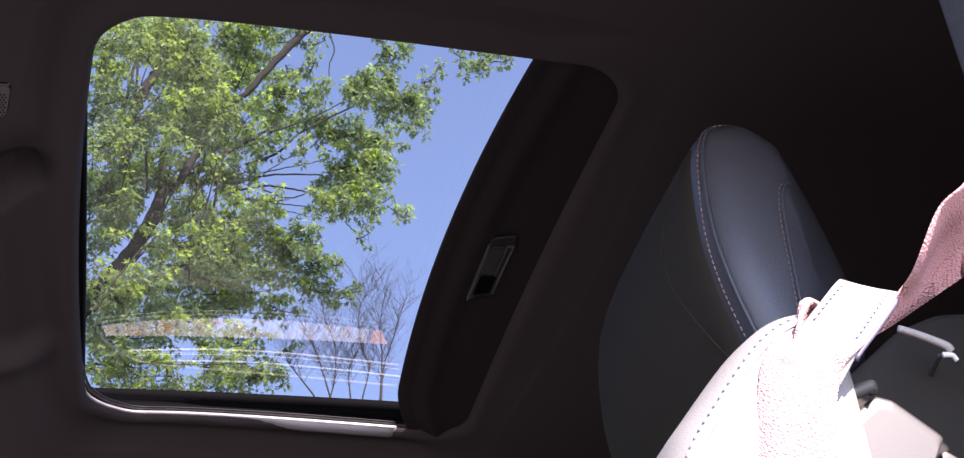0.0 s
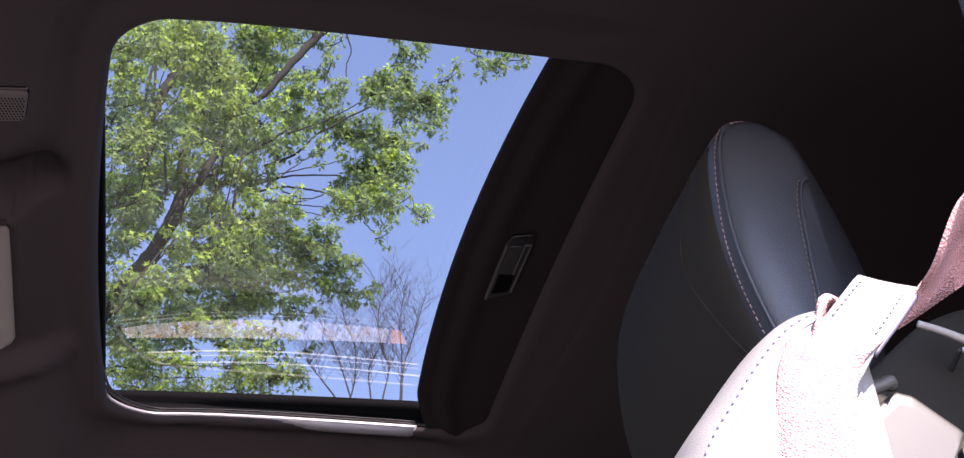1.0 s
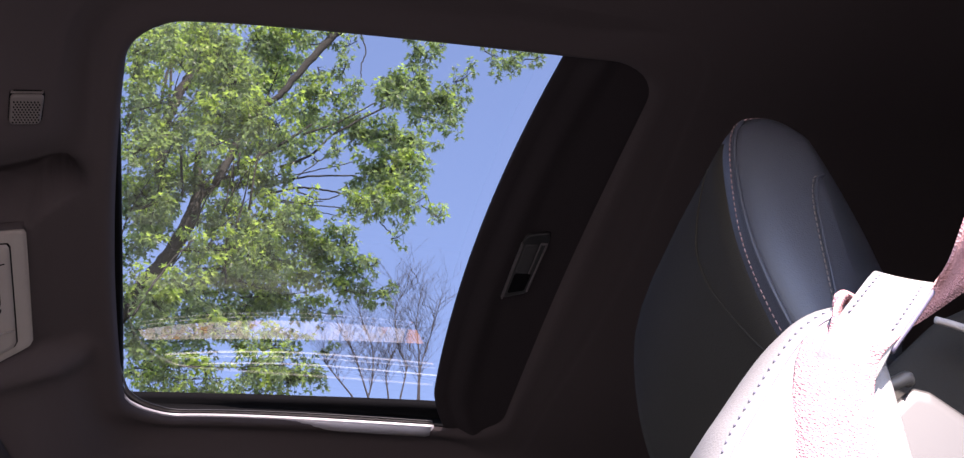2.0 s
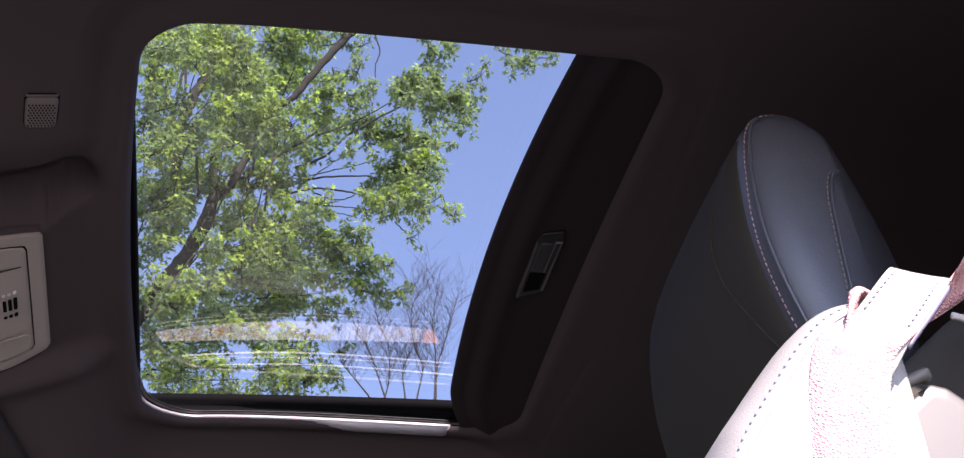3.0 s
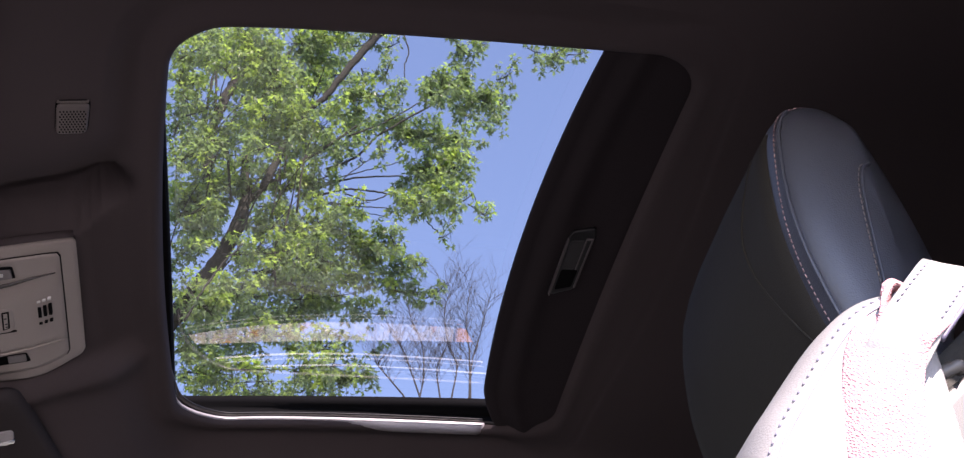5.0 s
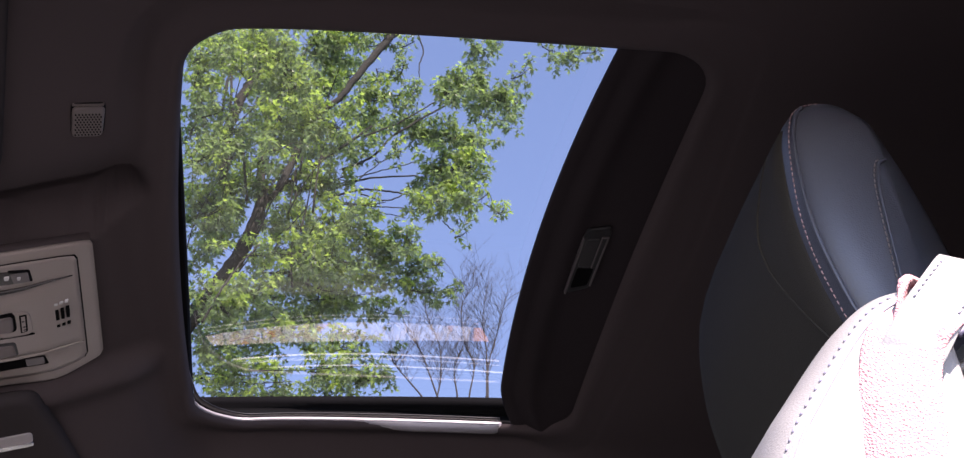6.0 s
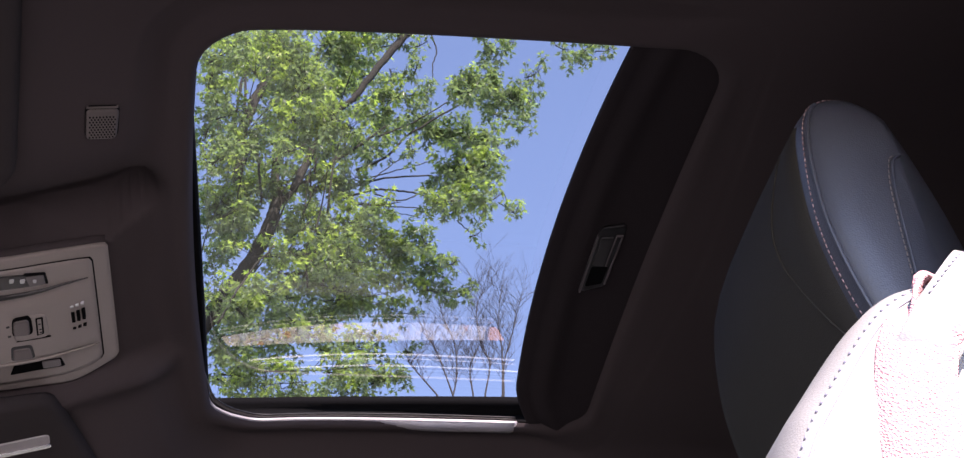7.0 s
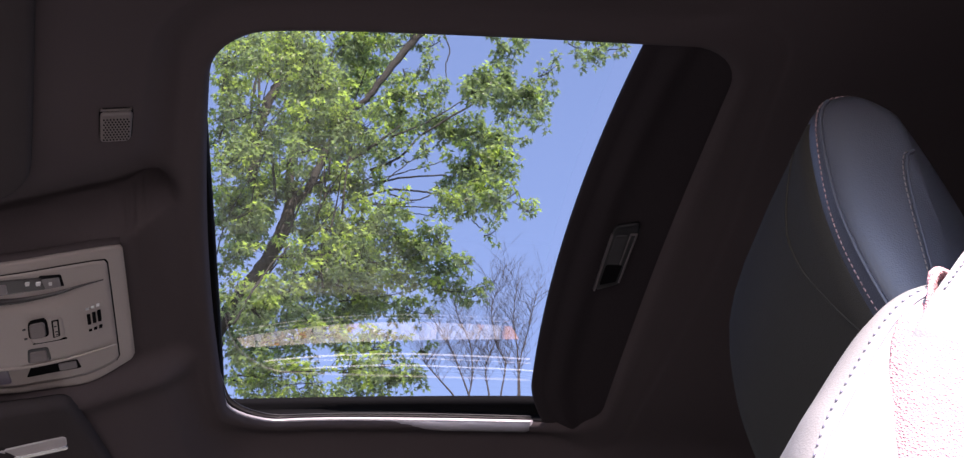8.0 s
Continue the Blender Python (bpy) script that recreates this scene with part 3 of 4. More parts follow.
def console():
    c = thing("overhead_console", -0.25, 1.2, E + 0.80, "warm-grey plastic overhead console with lamps and switches", "overhead console")
    far = [(-0.187, 1.306), (-0.2296, 1.3212), (-0.2813, 1.3115), (-0.314, 1.2993), (-0.40, 1.253)]
    near = [(-0.40, 1.06), (-0.2848, 1.0922), (-0.2346, 1.1025), (-0.1823, 1.1126)]

    def outline(inset):
        f = [(q.x, q.y - inset) for q in spline([(x, y, 0) for x, y in far], 24)]
        n = [(q.x, q.y + inset) for q in spline([(x, y, 0) for x, y in near], 24)]
        x1 = -0.1835 - inset * 0.93
        f = [q for q in f if q[0] < x1 - 0.006]
        n = [q for q in n if q[0] < x1 - 0.006]
        rear = [(x1 - 0.002, n[-1][1] + 0.003), (x1, n[-1][1] + 0.009), (x1 - 0.003, f[0][1] - 0.010), (x1 - 0.006, f[0][1] - 0.003)]
        return fill_sides(n + rear + f, 0.012)

    part("bezel", slab(outline(0.0), lambda x, y: P(x, y) - 0.010, 0.0065, 0.0036), GREIGE, c)
    part("base", slab(outline(0.0015), lambda x, y: P(x, y) - 0.0055, 0.010, 0.001), HEADLINER, c)
    part("gap", slab(outline(0.0145), lambda x, y: P(x, y) - 0.0106, 0.004, 0.0004), RUBBER, c)

    def face(x, y):
        """The panel: a middle field between two folds that stand proud by a few millimetres."""
        f1, f2 = 1.1613 - 0.14 * max(0, -0.24 - x), 1.2650 - 0.15 * max(0, -0.235 - x)
        d = 0.004 * ease(f1 - 0.001, f1 + 0.012, y) * (1 - ease(f2 - 0.004, f2 + 0.001, y)) * ease(-0.195, -0.225, x) if x < -0.195 else 0
        return P(x, y) - 0.0118 - d

    o = outline(0.0158)
    bm = bmesh.new()
    cx, cy = -0.29, 1.2
    rings = [[(x, y, P(x, y) - 0.006) for x, y in o]]
    for k in range(0, 22):
        s = 1 - k / 22
        rings.append([(cx + (x - cx) * s, cy + (y - cy) * s, face(cx + (x - cx) * s, cy + (y - cy) * s)) for x, y in o])
    part("panel", loft(rings), GREIGE, c)

    lamp = plate("lamp_recess", [(-0.330, 1.1250), (-0.325, 1.0990), (-0.2388, 1.1296), (-0.2377, 1.1470)], -0.0128, -0.006, SMOKE, c, r=0.12)
    # black strip in place of the shade at the recess's edge
    plate("painted_shadow", [(-0.2560, 1.1235), (-0.2555, 1.1215), (-0.2380, 1.1280), (-0.2370, 1.1470)], -0.0131, -0.006, RUBBER, lamp, edge=0.0003, r=0.1)
    plate("lens", [(-0.2529, 1.1430), (-0.2545, 1.1262), (-0.2395, 1.1300), (-0.2392, 1.1448)], -0.0138, -0.006, LENS, lamp, r=0.1, label="smoked lamp lens")
    plate("lens", [(-0.3150, 1.1235), (-0.3140, 1.1090), (-0.2830, 1.1195), (-0.2840, 1.1345)], -0.0134, -0.006, LENS, lamp, r=0.1, label="smoked lamp lens")
    for x, y, w in ((-0.2680, 1.1235, 0.0040), (-0.2595, 1.1280, 0.0045), (-0.2490, 1.1325, 0.0032)):
        plate("symbol", [(x, y), (x + w, y + 0.001), (x + w * 0.8, y + 0.006), (x, y + 0.005)], -0.0143, -0.010, PRINT, lamp, edge=0.0001)
    switch = plate("switch_surround", [(-0.2735, 1.1806), (-0.2434, 1.1869), (-0.2435, 1.2268), (-0.2750, 1.2208)], -0.0172, -0.008, GREIGE, c, edge=0.0018)
    # black strip painting the shadow along the surround's far side
    plate("painted_shadow", [(-0.2740, 1.2212), (-0.2700, 1.2195), (-0.2440, 1.2250), (-0.2425, 1.2280)], -0.0168, -0.008, RUBBER, switch, edge=0.0002)
    # the rocker's joint, widened in black to paint the shadow beside it
    plate("gap", [(-0.2727, 1.1815), (-0.2562, 1.1835), (-0.2570, 1.2140), (-0.2752, 1.2098)], -0.0177, -0.012, RUBBER, switch, edge=0.0002)
    plate("rocker", [(-0.2722, 1.1850), (-0.2585, 1.1872), (-0.2595, 1.2128), (-0.2740, 1.2088)], -0.0195, -0.012, KEY, switch, edge=0.0020, label="dark grey sunroof rocker switch")
    plate("symbol", [(-0.2530, 1.1898), (-0.2465, 1.1906), (-0.2480, 1.2180), (-0.2544, 1.2186)], -0.0178, -0.012, RUBBER, switch, edge=0.0002, r=0.08)
    plate("symbol", [(-0.2515, 1.1918), (-0.2480, 1.1924), (-0.2494, 1.2165), (-0.2529, 1.2170)], -0.0180, -0.012, GREIGE, switch, edge=0.0001, r=0.05)
    for y in (1.199, 1.208, 1.213):
        plate("symbol", [(-0.2514, y), (-0.2491, y + 0.0004), (-0.2492, y + 0.0022), (-0.2516, y + 0.0018)], -0.0182, -0.012, BLACK, switch, edge=0.0001, r=0.05)
    key = plate("key_recess", [(-0.2790, 1.2278), (-0.2611, 1.2328), (-0.2603, 1.2568), (-0.2815, 1.2512)], -0.0163, -0.008, BLACK, c, edge=0.0003, r=0.18)
    plate("key", [(-0.2776, 1.2328), (-0.2632, 1.2366), (-0.2624, 1.2558), (-0.2796, 1.2510)], -0.0178, -0.010, KEY, key, edge=0.0016, r=0.15, label="small dark grey push button")
    lamp = plate("lamp_recess", [(-0.2865, 1.2790), (-0.2811, 1.2646), (-0.2392, 1.2742), (-0.2366, 1.2898)], -0.0128, -0.006, RUBBER, c, r=0.06)
    plate("lens", [(-0.2563, 1.2830), (-0.2566, 1.2705), (-0.2402, 1.2748), (-0.2400, 1.2868)], -0.0138, -0.006, LENS, lamp, r=0.1, label="smoked lamp lens")
    plate("reading_lamp", [(-0.3200, 1.2450), (-0.3010, 1.2555), (-0.3000, 1.2815), (-0.3230, 1.2720)], -0.0134, -0.006, PURPLE, c, r=0.15, label="smoked purple-grey lamp lens")
    # dark tapering bar that paints the shade under the upper lamp
    part("fold_shade", tube(spline([(x, y, P(x, y) - 0.0122) for x, y in ((-0.2033, 1.1540), (-0.2240, 1.1537), (-0.2457, 1.1545), (-0.2719, 1.1506), (-0.2919, 1.1436), (-0.33, 1.128))], 30), (0.0006, 0.0046), 6), SMOKE, c)
    part("rib", tube(spline([(x, y, P(x, y) - 0.0152) for x, y in ((-0.2010, 1.2640), (-0.2353, 1.2645), (-0.2635, 1.2615), (-0.2907, 1.2543), (-0.3063, 1.2471), (-0.35, 1.228))], 30), (0.0010, 0.0030), 8), GREIGE, c)
    for k in range(3):
        x, y = -0.2222 + 0.0047 * k, 1.1980 - 0.0003 * k
        plate("vent_slot", [(x, y), (x + 0.0030, y + 0.001), (x + 0.0026, y + 0.018), (x - 0.0004, y + 0.017)], -0.0164, -0.010, RUBBER, c, edge=0.0001, r=0.1)
        plate("vent_slot", [(x - 0.0006, y + 0.0255), (x + 0.0024, y + 0.026), (x + 0.0023, y + 0.0295), (x - 0.0007, y + 0.029)], -0.0164, -0.010, RUBBER, c, edge=0.0001, r=0.2)
        plate("vent_slot", [(x + 0.0002, y - 0.0105), (x + 0.0032, y - 0.0100), (x + 0.0031, y - 0.0075), (x + 0.0001, y - 0.0080)], -0.0168, -0.010, PRINT, c, edge=0.0001, r=0.2)
    for x, y in ((-0.2775, 1.1936), (-0.2779, 1.2094)):
        plate("indicator", [(x - 0.0015, y - 0.0015), (x + 0.0015, y - 0.0012), (x + 0.0015, y + 0.0015), (x - 0.0015, y + 0.0013)], -0.0164, -0.010, BLACK, c, edge=0.0001, r=0.4)
    return c


console()


# ---- microphone grille ----
def grille():
    g = thing("microphone_grille", -0.171, 0.933, E + 0.81, "small grey perforated microphone grille set in the headliner", "grille")
    c = [(-0.1820, 0.9122), (-0.1569, 0.9202), (-0.1617, 0.9546), (-0.1855, 0.9474)]
    # black plate set off to the near side, painting the grille's shadow
    plate("painted_shadow", [(-0.1826, 0.9085), (-0.1562, 0.9168), (-0.1607, 0.9546), (-0.1863, 0.9474)], -0.0012, 0.004, RUBBER, g, edge=0.0004, r=0.16)
    plate("upper_lip", [(-0.1815, 0.9092), (-0.1573, 0.9168), (-0.1577, 0.9184), (-0.1818, 0.9107)], -0.0024, 0.003, KEY, g, edge=0.0004, r=0.1)
    plate("grille_plate", c, -0.0042, 0.004, KEY, g, edge=0.0020, r=0.16)
    a, b, d = Vector(c[0]), Vector(c[1]) - Vector(c[0]), Vector(c[3]) - Vector(c[0])
    bm = bmesh.new()
    for j in range(9):
        for i in range(8):
            q = a + b * (0.12 + 0.76 * (i + 0.5 * (j % 2)) / 7.5) + d * (0.20 + 0.70 * j / 8)
            r = 0.0011
            vs = [bm.verts.new((q.x + r * math.cos(s), q.y + 1.15 * r * math.sin(s), P(q.x, q.y) - 0.00435)) for s in [math.tau * k / 6 for k in range(6)]]
            bm.faces.new(vs)
    ob = part("perforation", bm, RUBBER, g)
    tagged(ob, kind="stuff")


grille()


# ---- sun visors ----
def visor(y0, y1, x1, label, r=0.028, slant=0.0, tuck=0.0):
    v = thing("sun_visor", -0.35, (y0 + y1) / 2, E + 0.76, label, "sun visor", "sun visors")
    o = [(x + (slant * (y - (y0 + y1) / 2) if x > -0.35 else 0), y) for x, y in fill_sides(rounded(-0.43, x1, y0, y1, r), 0.02)]
    # its inner edge follows the side of the console
    o = [(x, y - tuck * (0.25 * max(0, -0.23 - x) + 0.6 * max(0, -0.23 - x) ** 2) * (1 - ease(y0 + 0.02, y0 + 0.12, y))) for x, y in o]
    part("panel", slab(o, lambda x, y: S(x, y) - 0.024, 0.020, 0.006), VISOR, v)
    return v


visor(0.60, 0.972, -0.213, "dark fabric sun visor folded up against the headliner", 0.028, -0.15)
far_visor = visor(1.318, 1.74, -0.188, "dark fabric sun visor with a silver mirror cover, folded up", 0.012, 0.30, 1.0)


def skew(pts):
    """Turns an outline a little, to lie along the visor's tucked edge."""
    return [(x, y + 0.16 * (x + 0.256)) for x, y in pts]


cover = part("mirror_cover", slab(skew(fill_sides(rounded(-0.42, -0.256, 1.363, 1.380, 0.005), 0.02)), lambda x, y: S(x, y) - 0.0262, 0.004, 0.0012), TRIM, far_visor, "grey mirror cover")
part("chrome_strip", slab(skew(fill_sides(rounded(-0.42, -0.255, 1.376, 1.381, 0.002), 0.02)), lambda x, y: S(x, y) - 0.0275, 0.003, 0.0008), CHROME, cover, "bright metal strip")


# ---- seat ----
def stitches(name, line, parent, pitch=0.0045, r=0.00055, material=None, label=""):
    """Short threads one after another along a line."""
    bm = bmesh.new()
    acc = 0.0
    dense = spline(line, 400)
    for a, b in zip(dense, dense[1:]):
        acc += (b - a).length
        if acc > pitch:
            way = (b - a).normalized()
            tube([b - way * pitch * 0.34, b, b + way * pitch * 0.34], (r, r), 5, bm)
            acc = 0.0
    return part(name, bm, material or THREAD, parent, label)


seat = thing("front_seat", 0.4, 0.825, E - 0.27, "light grey leather sports seat with stitched seams and built-in headrest", "car seat")
profile = [(0.20, -0.25), (0.185, 0.0), (0.19, 0.2), (0.205, 0.28), (0.218, 0.313), (0.233, 0.335), (0.259, 0.369), (0.278, 0.387), (0.296, 0.395), (0.307, 0.388), (0.3125, 0.37), (0.314, 0.33), (0.316, 0.25), (0.32, 0.1), (0.33, -0.25)]
prof = spline([(x, 0, z) for x, z in profile], 72)


def bolster(sign, y0):
    cx = 0.262
    rings = []
    for dy, k in ((0.003, 0.5), (0.0, 0.22), (0.0015, 0.14), (0.007, 0.075), (0.015, 0.035), (0.024, 0.012), (0.036, 0.0), (0.08, 0.0), (0.11, 0.02), (0.13, 0.06)):
        rings.append([(q.x + (cx - q.x) * k, y0 + sign * dy, E + q.z - k * 0.22 * max(0, (q.z + 0.25) / 0.65)) for q in prof])
    return part("bolster", loft(rings), LEATHER, seat)


near_bolster = bolster(1, 0.525)
bolster(-1, 1.125)
part("backrest", loft([[(q.x * 0.9 + 0.075 + (0.14 if q.x > 0.305 else 0), y, E + q.z * (1 + 0.04 * math.sin((y - 0.63) / 0.39 * math.pi))) for q in prof] for y in [0.63 + 0.39 * k / 12 for k in range(13)]]), CHARCOAL, seat, "charcoal leather backrest")
def side_line(k0, k1, out=0.0):
    """A line round the near bolster's edge, in from its outline by k0 below and k1 above."""
    line, some = [], prof[8:44:3]
    for i, q in enumerate(some):
        k = k0 + (k1 - k0) * i / (len(some) - 1)
        dy = float(np.interp(k, (0.0, 0.012, 0.035, 0.075, 0.14, 0.22), (0.036, 0.024, 0.015, 0.007, 0.0015, 0.0)))
        line.append((q.x + (0.262 - q.x) * k, 0.525 + dy - out, E + q.z - k * 0.22 * max(0, (q.z + 0.25) / 0.65)))
    return line


part("piping", tube(spline(side_line(0.112, 0.082, 0.0003), 60), (0.0009, 0.0006), 6), LILAC, near_bolster)
stitches("stitching", side_line(0.076, 0.052, 0.0002), near_bolster, 0.0052, 0.00065, LILAC, "grey thread stitching")

HEAD = [(0.405, 0.28), (0.364, 0.43), (0.3455, 0.477), (0.334, 0.517), (0.3275, 0.555), (0.3262, 0.59), (0.3278, 0.622), (0.3312, 0.639), (0.337, 0.651), (0.351, 0.6585), (0.368, 0.6565), (0.390, 0.640), (0.415, 0.612), (0.438, 0.575), (0.452, 0.53), (0.436, 0.47), (0.425, 0.40), (0.415, 0.28)]
head = spline([(x, 0, z) for x, z in HEAD], 80)


def headrest():
    """A cushion lofted across the car; its outer sides bulge between the seams."""
    rings = []
    for y, k in ((0.681, 0.85), (0.6815, 0.6), (0.683, 0.35), (0.686, 0.18), (0.690, 0.085), (0.694, 0.04), (0.700, 0.015), (0.712, 0.003), (0.73, 0.0), (0.80, 0.0), (0.87, 0.0), (0.91, 0.01), (0.935, 0.035), (0.952, 0.08), (0.962, 0.16), (0.966, 0.3), (0.967, 0.6), (0.967, 0.85)):
        ring = []
        for q in head:
            z = q.z + (0.50 - q.z) * k * 0.9 if q.z > 0.5 else q.z
            x = q.x + (0.395 - q.x) * k
            turn = 0.75 * max(0.0, x - 0.384) * (1 - ease(0.70, 0.74, y))
            ring.append((x - 0.004 * math.sin(min(1, max(0, (y - 0.69) / 0.275)) * math.pi), y + turn, E + z))
        rings.append(ring)
    return loft(rings)


rest = part("headrest", headrest(), LEATHER_D, seat, "dark grey leather headrest")


def on_head(i, k):
    q = head[i]
    z = q.z + (0.50 - q.z) * k * 0.9 if q.z > 0.5 else q.z
    return q.x + (0.395 - q.x) * k, E + z


def front_panel():
    """The face of the headrest, a matt panel set on the cushion between its seams."""
    rings = []
    for y, k in ((0.7085, 0.004), (0.7105, 0.0), (0.73, 0.0), (0.80, 0.0), (0.87, 0.0), (0.91, 0.01), (0.935, 0.035), (0.952, 0.078), (0.962, 0.158), (0.9665, 0.29)):
        out = []
        for q in head[1:34]:
            z = q.z + (0.50 - q.z) * k * 0.9 if q.z > 0.5 else q.z
            out.append((q.x + (0.395 - q.x) * k - 0.004 * math.sin(min(1, max(0, (y - 0.69) / 0.275)) * math.pi) - (0.0012 if 0.709 < y < 0.966 else -0.001), y, E + z))
        rings.append(out)
    return loft(rings, closed=False, caps=False)


part("front_panel", front_panel(), CHARCOAL, rest, "matt charcoal leather face")
edge = [on_head(i, 0.035) for i in range(8, 40, 2)]
part("piping", tube(spline([(x, 0.6935, z) for x, z in edge], 70), (0.0016, 0.0016), 6), LEATHER_D, rest)
# the seam draws towards the outer side as it climbs
edge2 = [(*on_head(i, 0.006 + 0.012 * ease(14, 30, i)), 0.7035 - 0.0055 * ease(14, 30, i)) for i in range(8, 46, 2)]
stitches("stitching", [(x - 0.0005, y, z) for x, z, y in edge2], rest, 0.0042, 0.00055, THREAD, "pale pink thread stitching")
back = [(0.3850, 0.6815, E + 0.5955), (0.3791, 0.6808, E + 0.5902), (0.3753, 0.6806, E + 0.5716), (0.3741, 0.6806, E + 0.5414), (0.3738, 0.6806, E + 0.5171), (0.3736, 0.6806, E + 0.498), (0.373, 0.6815, E + 0.45)]
part("seam", tube(spline(back, 50), (0.0012, 0.0012), 6), LEATHER_D, rest)
stitches("stitching", [(x - 0.003, y - 0.0002, z) for x, y, z in back], rest, 0.0045, 0.00045, KEY, "grey thread stitching")


def face_x(z, y):
    """Where the headrest's face stands at a height."""
    q = min(head[:36], key=lambda v: abs(v.z - z))
    return q.x - 0.004 * math.sin(min(1, max(0, (y - 0.69) / 0.275)) * math.pi) - 0.0012


face_seam = [(face_x(z, y), y, E + z) for z, y in ((0.640, 0.738), (0.630, 0.744), (0.610, 0.758), (0.587, 0.766), (0.560, 0.761), (0.537, 0.752), (0.500, 0.735), (0.466, 0.720), (0.43, 0.712))]
part("seam", tube(spline(face_seam, 50), (0.0010, 0.0010), 6), CHARCOAL, rest)

# hard shell behind the bolster, with its tilt lever
def upright(outline, y0, y1, edge, r=0.2):
    """A block with eased edges whose outline stands upright, given as (x, z) over the lens height."""
    pts, n = [], len(outline)
    for k in range(n):
        a, b, c = Vector(outline[k - 1]), Vector(outline[k]), Vector(outline[(k + 1) % n])
        p0, p1 = b + (a - b) * r, b + (c - b) * r
        pts += [tuple(p0 * (1 - u) ** 2 + b * 2 * u * (1 - u) + p1 * u * u) for u in (0, 0.25, 0.5, 0.75, 1)]
    cx, cz = sum(q[0] for q in pts) / len(pts), sum(q[1] for q in pts) / len(pts)
    rings = []
    for y, inset in ((y0, edge * 3), (y0, edge), (y0 + edge * 0.3, edge * 0.3), (y0 + edge, 0), (y1 - edge, 0), (y1, edge)):
        ring = []
        for x, z in pts:
            d = Vector((cx - x, cz - z)).normalized() * inset
            ring.append((x + d.x, y, E + z + d.y))
        rings.append(ring)
    return loft(rings)


part("back_shell", upright([(0.29, 0.308), (0.3095, 0.3345), (0.3309, 0.3512), (0.3395, 0.3496), (0.3629, 0.3309), (0.3554, 0.318), (0.345, 0.15), (0.29, 0.15)], 0.550, 0.600, 0.003, 0.12), SHELL, seat, "warm-grey hard plastic seat shell")
part("side_cover", upright([(0.33, 0.30), (0.3458, 0.3939), (0.3686, 0.4156), (0.4019, 0.4457), (0.4285, 0.4591), (0.4736, 0.464), (0.50, 0.44), (0.48, 0.15), (0.33, 0.15)], 0.622, 0.668, 0.008, 0.25), CHARCOAL, seat, "charcoal side cover of the backrest")
part("rod", tube(spline([(0.290, 0.557, E + 0.3360), (0.3126, 0.557, E + 0.3500), (0.3265, 0.557, E + 0.3570), (0.3325, 0.557, E + 0.3600), (0.3345, 0.560, E + 0.3595)], 16), (0.0036, 0.0036), 12), ROD, seat, "short grey plastic rod")
part("rest_cover", upright([(0.3665, 0.15), (0.3655, 0.3285), (0.369, 0.3300), (0.382, 0.322), (0.40, 0.15)], 0.562, 0.60, 0.0015, 0.2), SHELL, seat)
lever = part("lever", tube(spline([(0.3845, 0.600, E + 0.4270), (0.3946, 0.600, E + 0.4245), (0.4039, 0.600, E + 0.4214), (0.4117, 0.600, E + 0.4182), (0.4142, 0.601, E + 0.4160)], 20), (0.0020, 0.0024), 10), TRIM, seat, "bright tilt lever")
part("lever_tip", tube(spline([(0.4085, 0.601, E + 0.4128), (0.4142, 0.601, E + 0.4130), (0.4170, 0.602, E + 0.4105)], 10), (0.0016, 0.0014), 8), PAINT, lever)
part("lever_stalk", tube(spline([(0.408, 0.603, E + 0.414), (0.411, 0.615, E + 0.414), (0.412, 0.635, E + 0.412)], 8), (0.0012, 0.0020), 8), TRIM_D, lever)

# ---- belt and its loop ----
belt = thing("seat_belt", 0.35, 0.5, E + 0.35, "red woven seat belt in hard sunlight, through a shoulder loop", "seat belt")
# the belt runs up to the pillar; it twists, so its two edges are drawn apart
low = spline([(0.302, 0.540, E + 0.356), (0.3124, 0.532, E + 0.3625), (0.3195, 0.527, E + 0.3663), (0.3387, 0.516, E + 0.3773), (0.353, 0.508, E + 0.3856), (0.3633, 0.501, E + 0.3913), (0.3846, 0.492, E + 0.4043), (0.43, 0.487, E + 0.44), (0.54, 0.486, E + 0.56)], 60)
high = spline([(0.322, 0.540, E + 0.379), (0.3320, 0.532, E + 0.3855), (0.3385, 0.525, E + 0.3925), (0.3455, 0.514, E + 0.4010), (0.3611, 0.503, E + 0.4324), (0.3736, 0.494, E + 0.4435), (0.3929, 0.487, E + 0.4627), (0.43, 0.482, E + 0.50), (0.52, 0.482, E + 0.60)], 60)
rings, lens = [], Vector((0, 0, E))
for k, (p, q) in enumerate(zip(low, high)):
    hem = p.lerp(q, 0.36)
    lean = ease(14, 28, k)  # the web leans over above its hem
    p, hem, q = lens + (p - lens) * (1 + 0.05 * lean), lens + (hem - lens) * (1 + 0.055 * lean), lens + (q - lens) * (1 - 0.03 * lean)
    side = (q - p).cross(Vector((0.6, -0.1, 0.6))).normalized() * 0.0008
    rings.append([p - side, hem - side * 1.8, hem.lerp(q, 0.5) - side * 1.3, q - side, q + side, hem.lerp(q, 0.5) + side * 0.6, hem + side * 0.2, p + side])
part("webbing", loft(rings), WEB, belt)
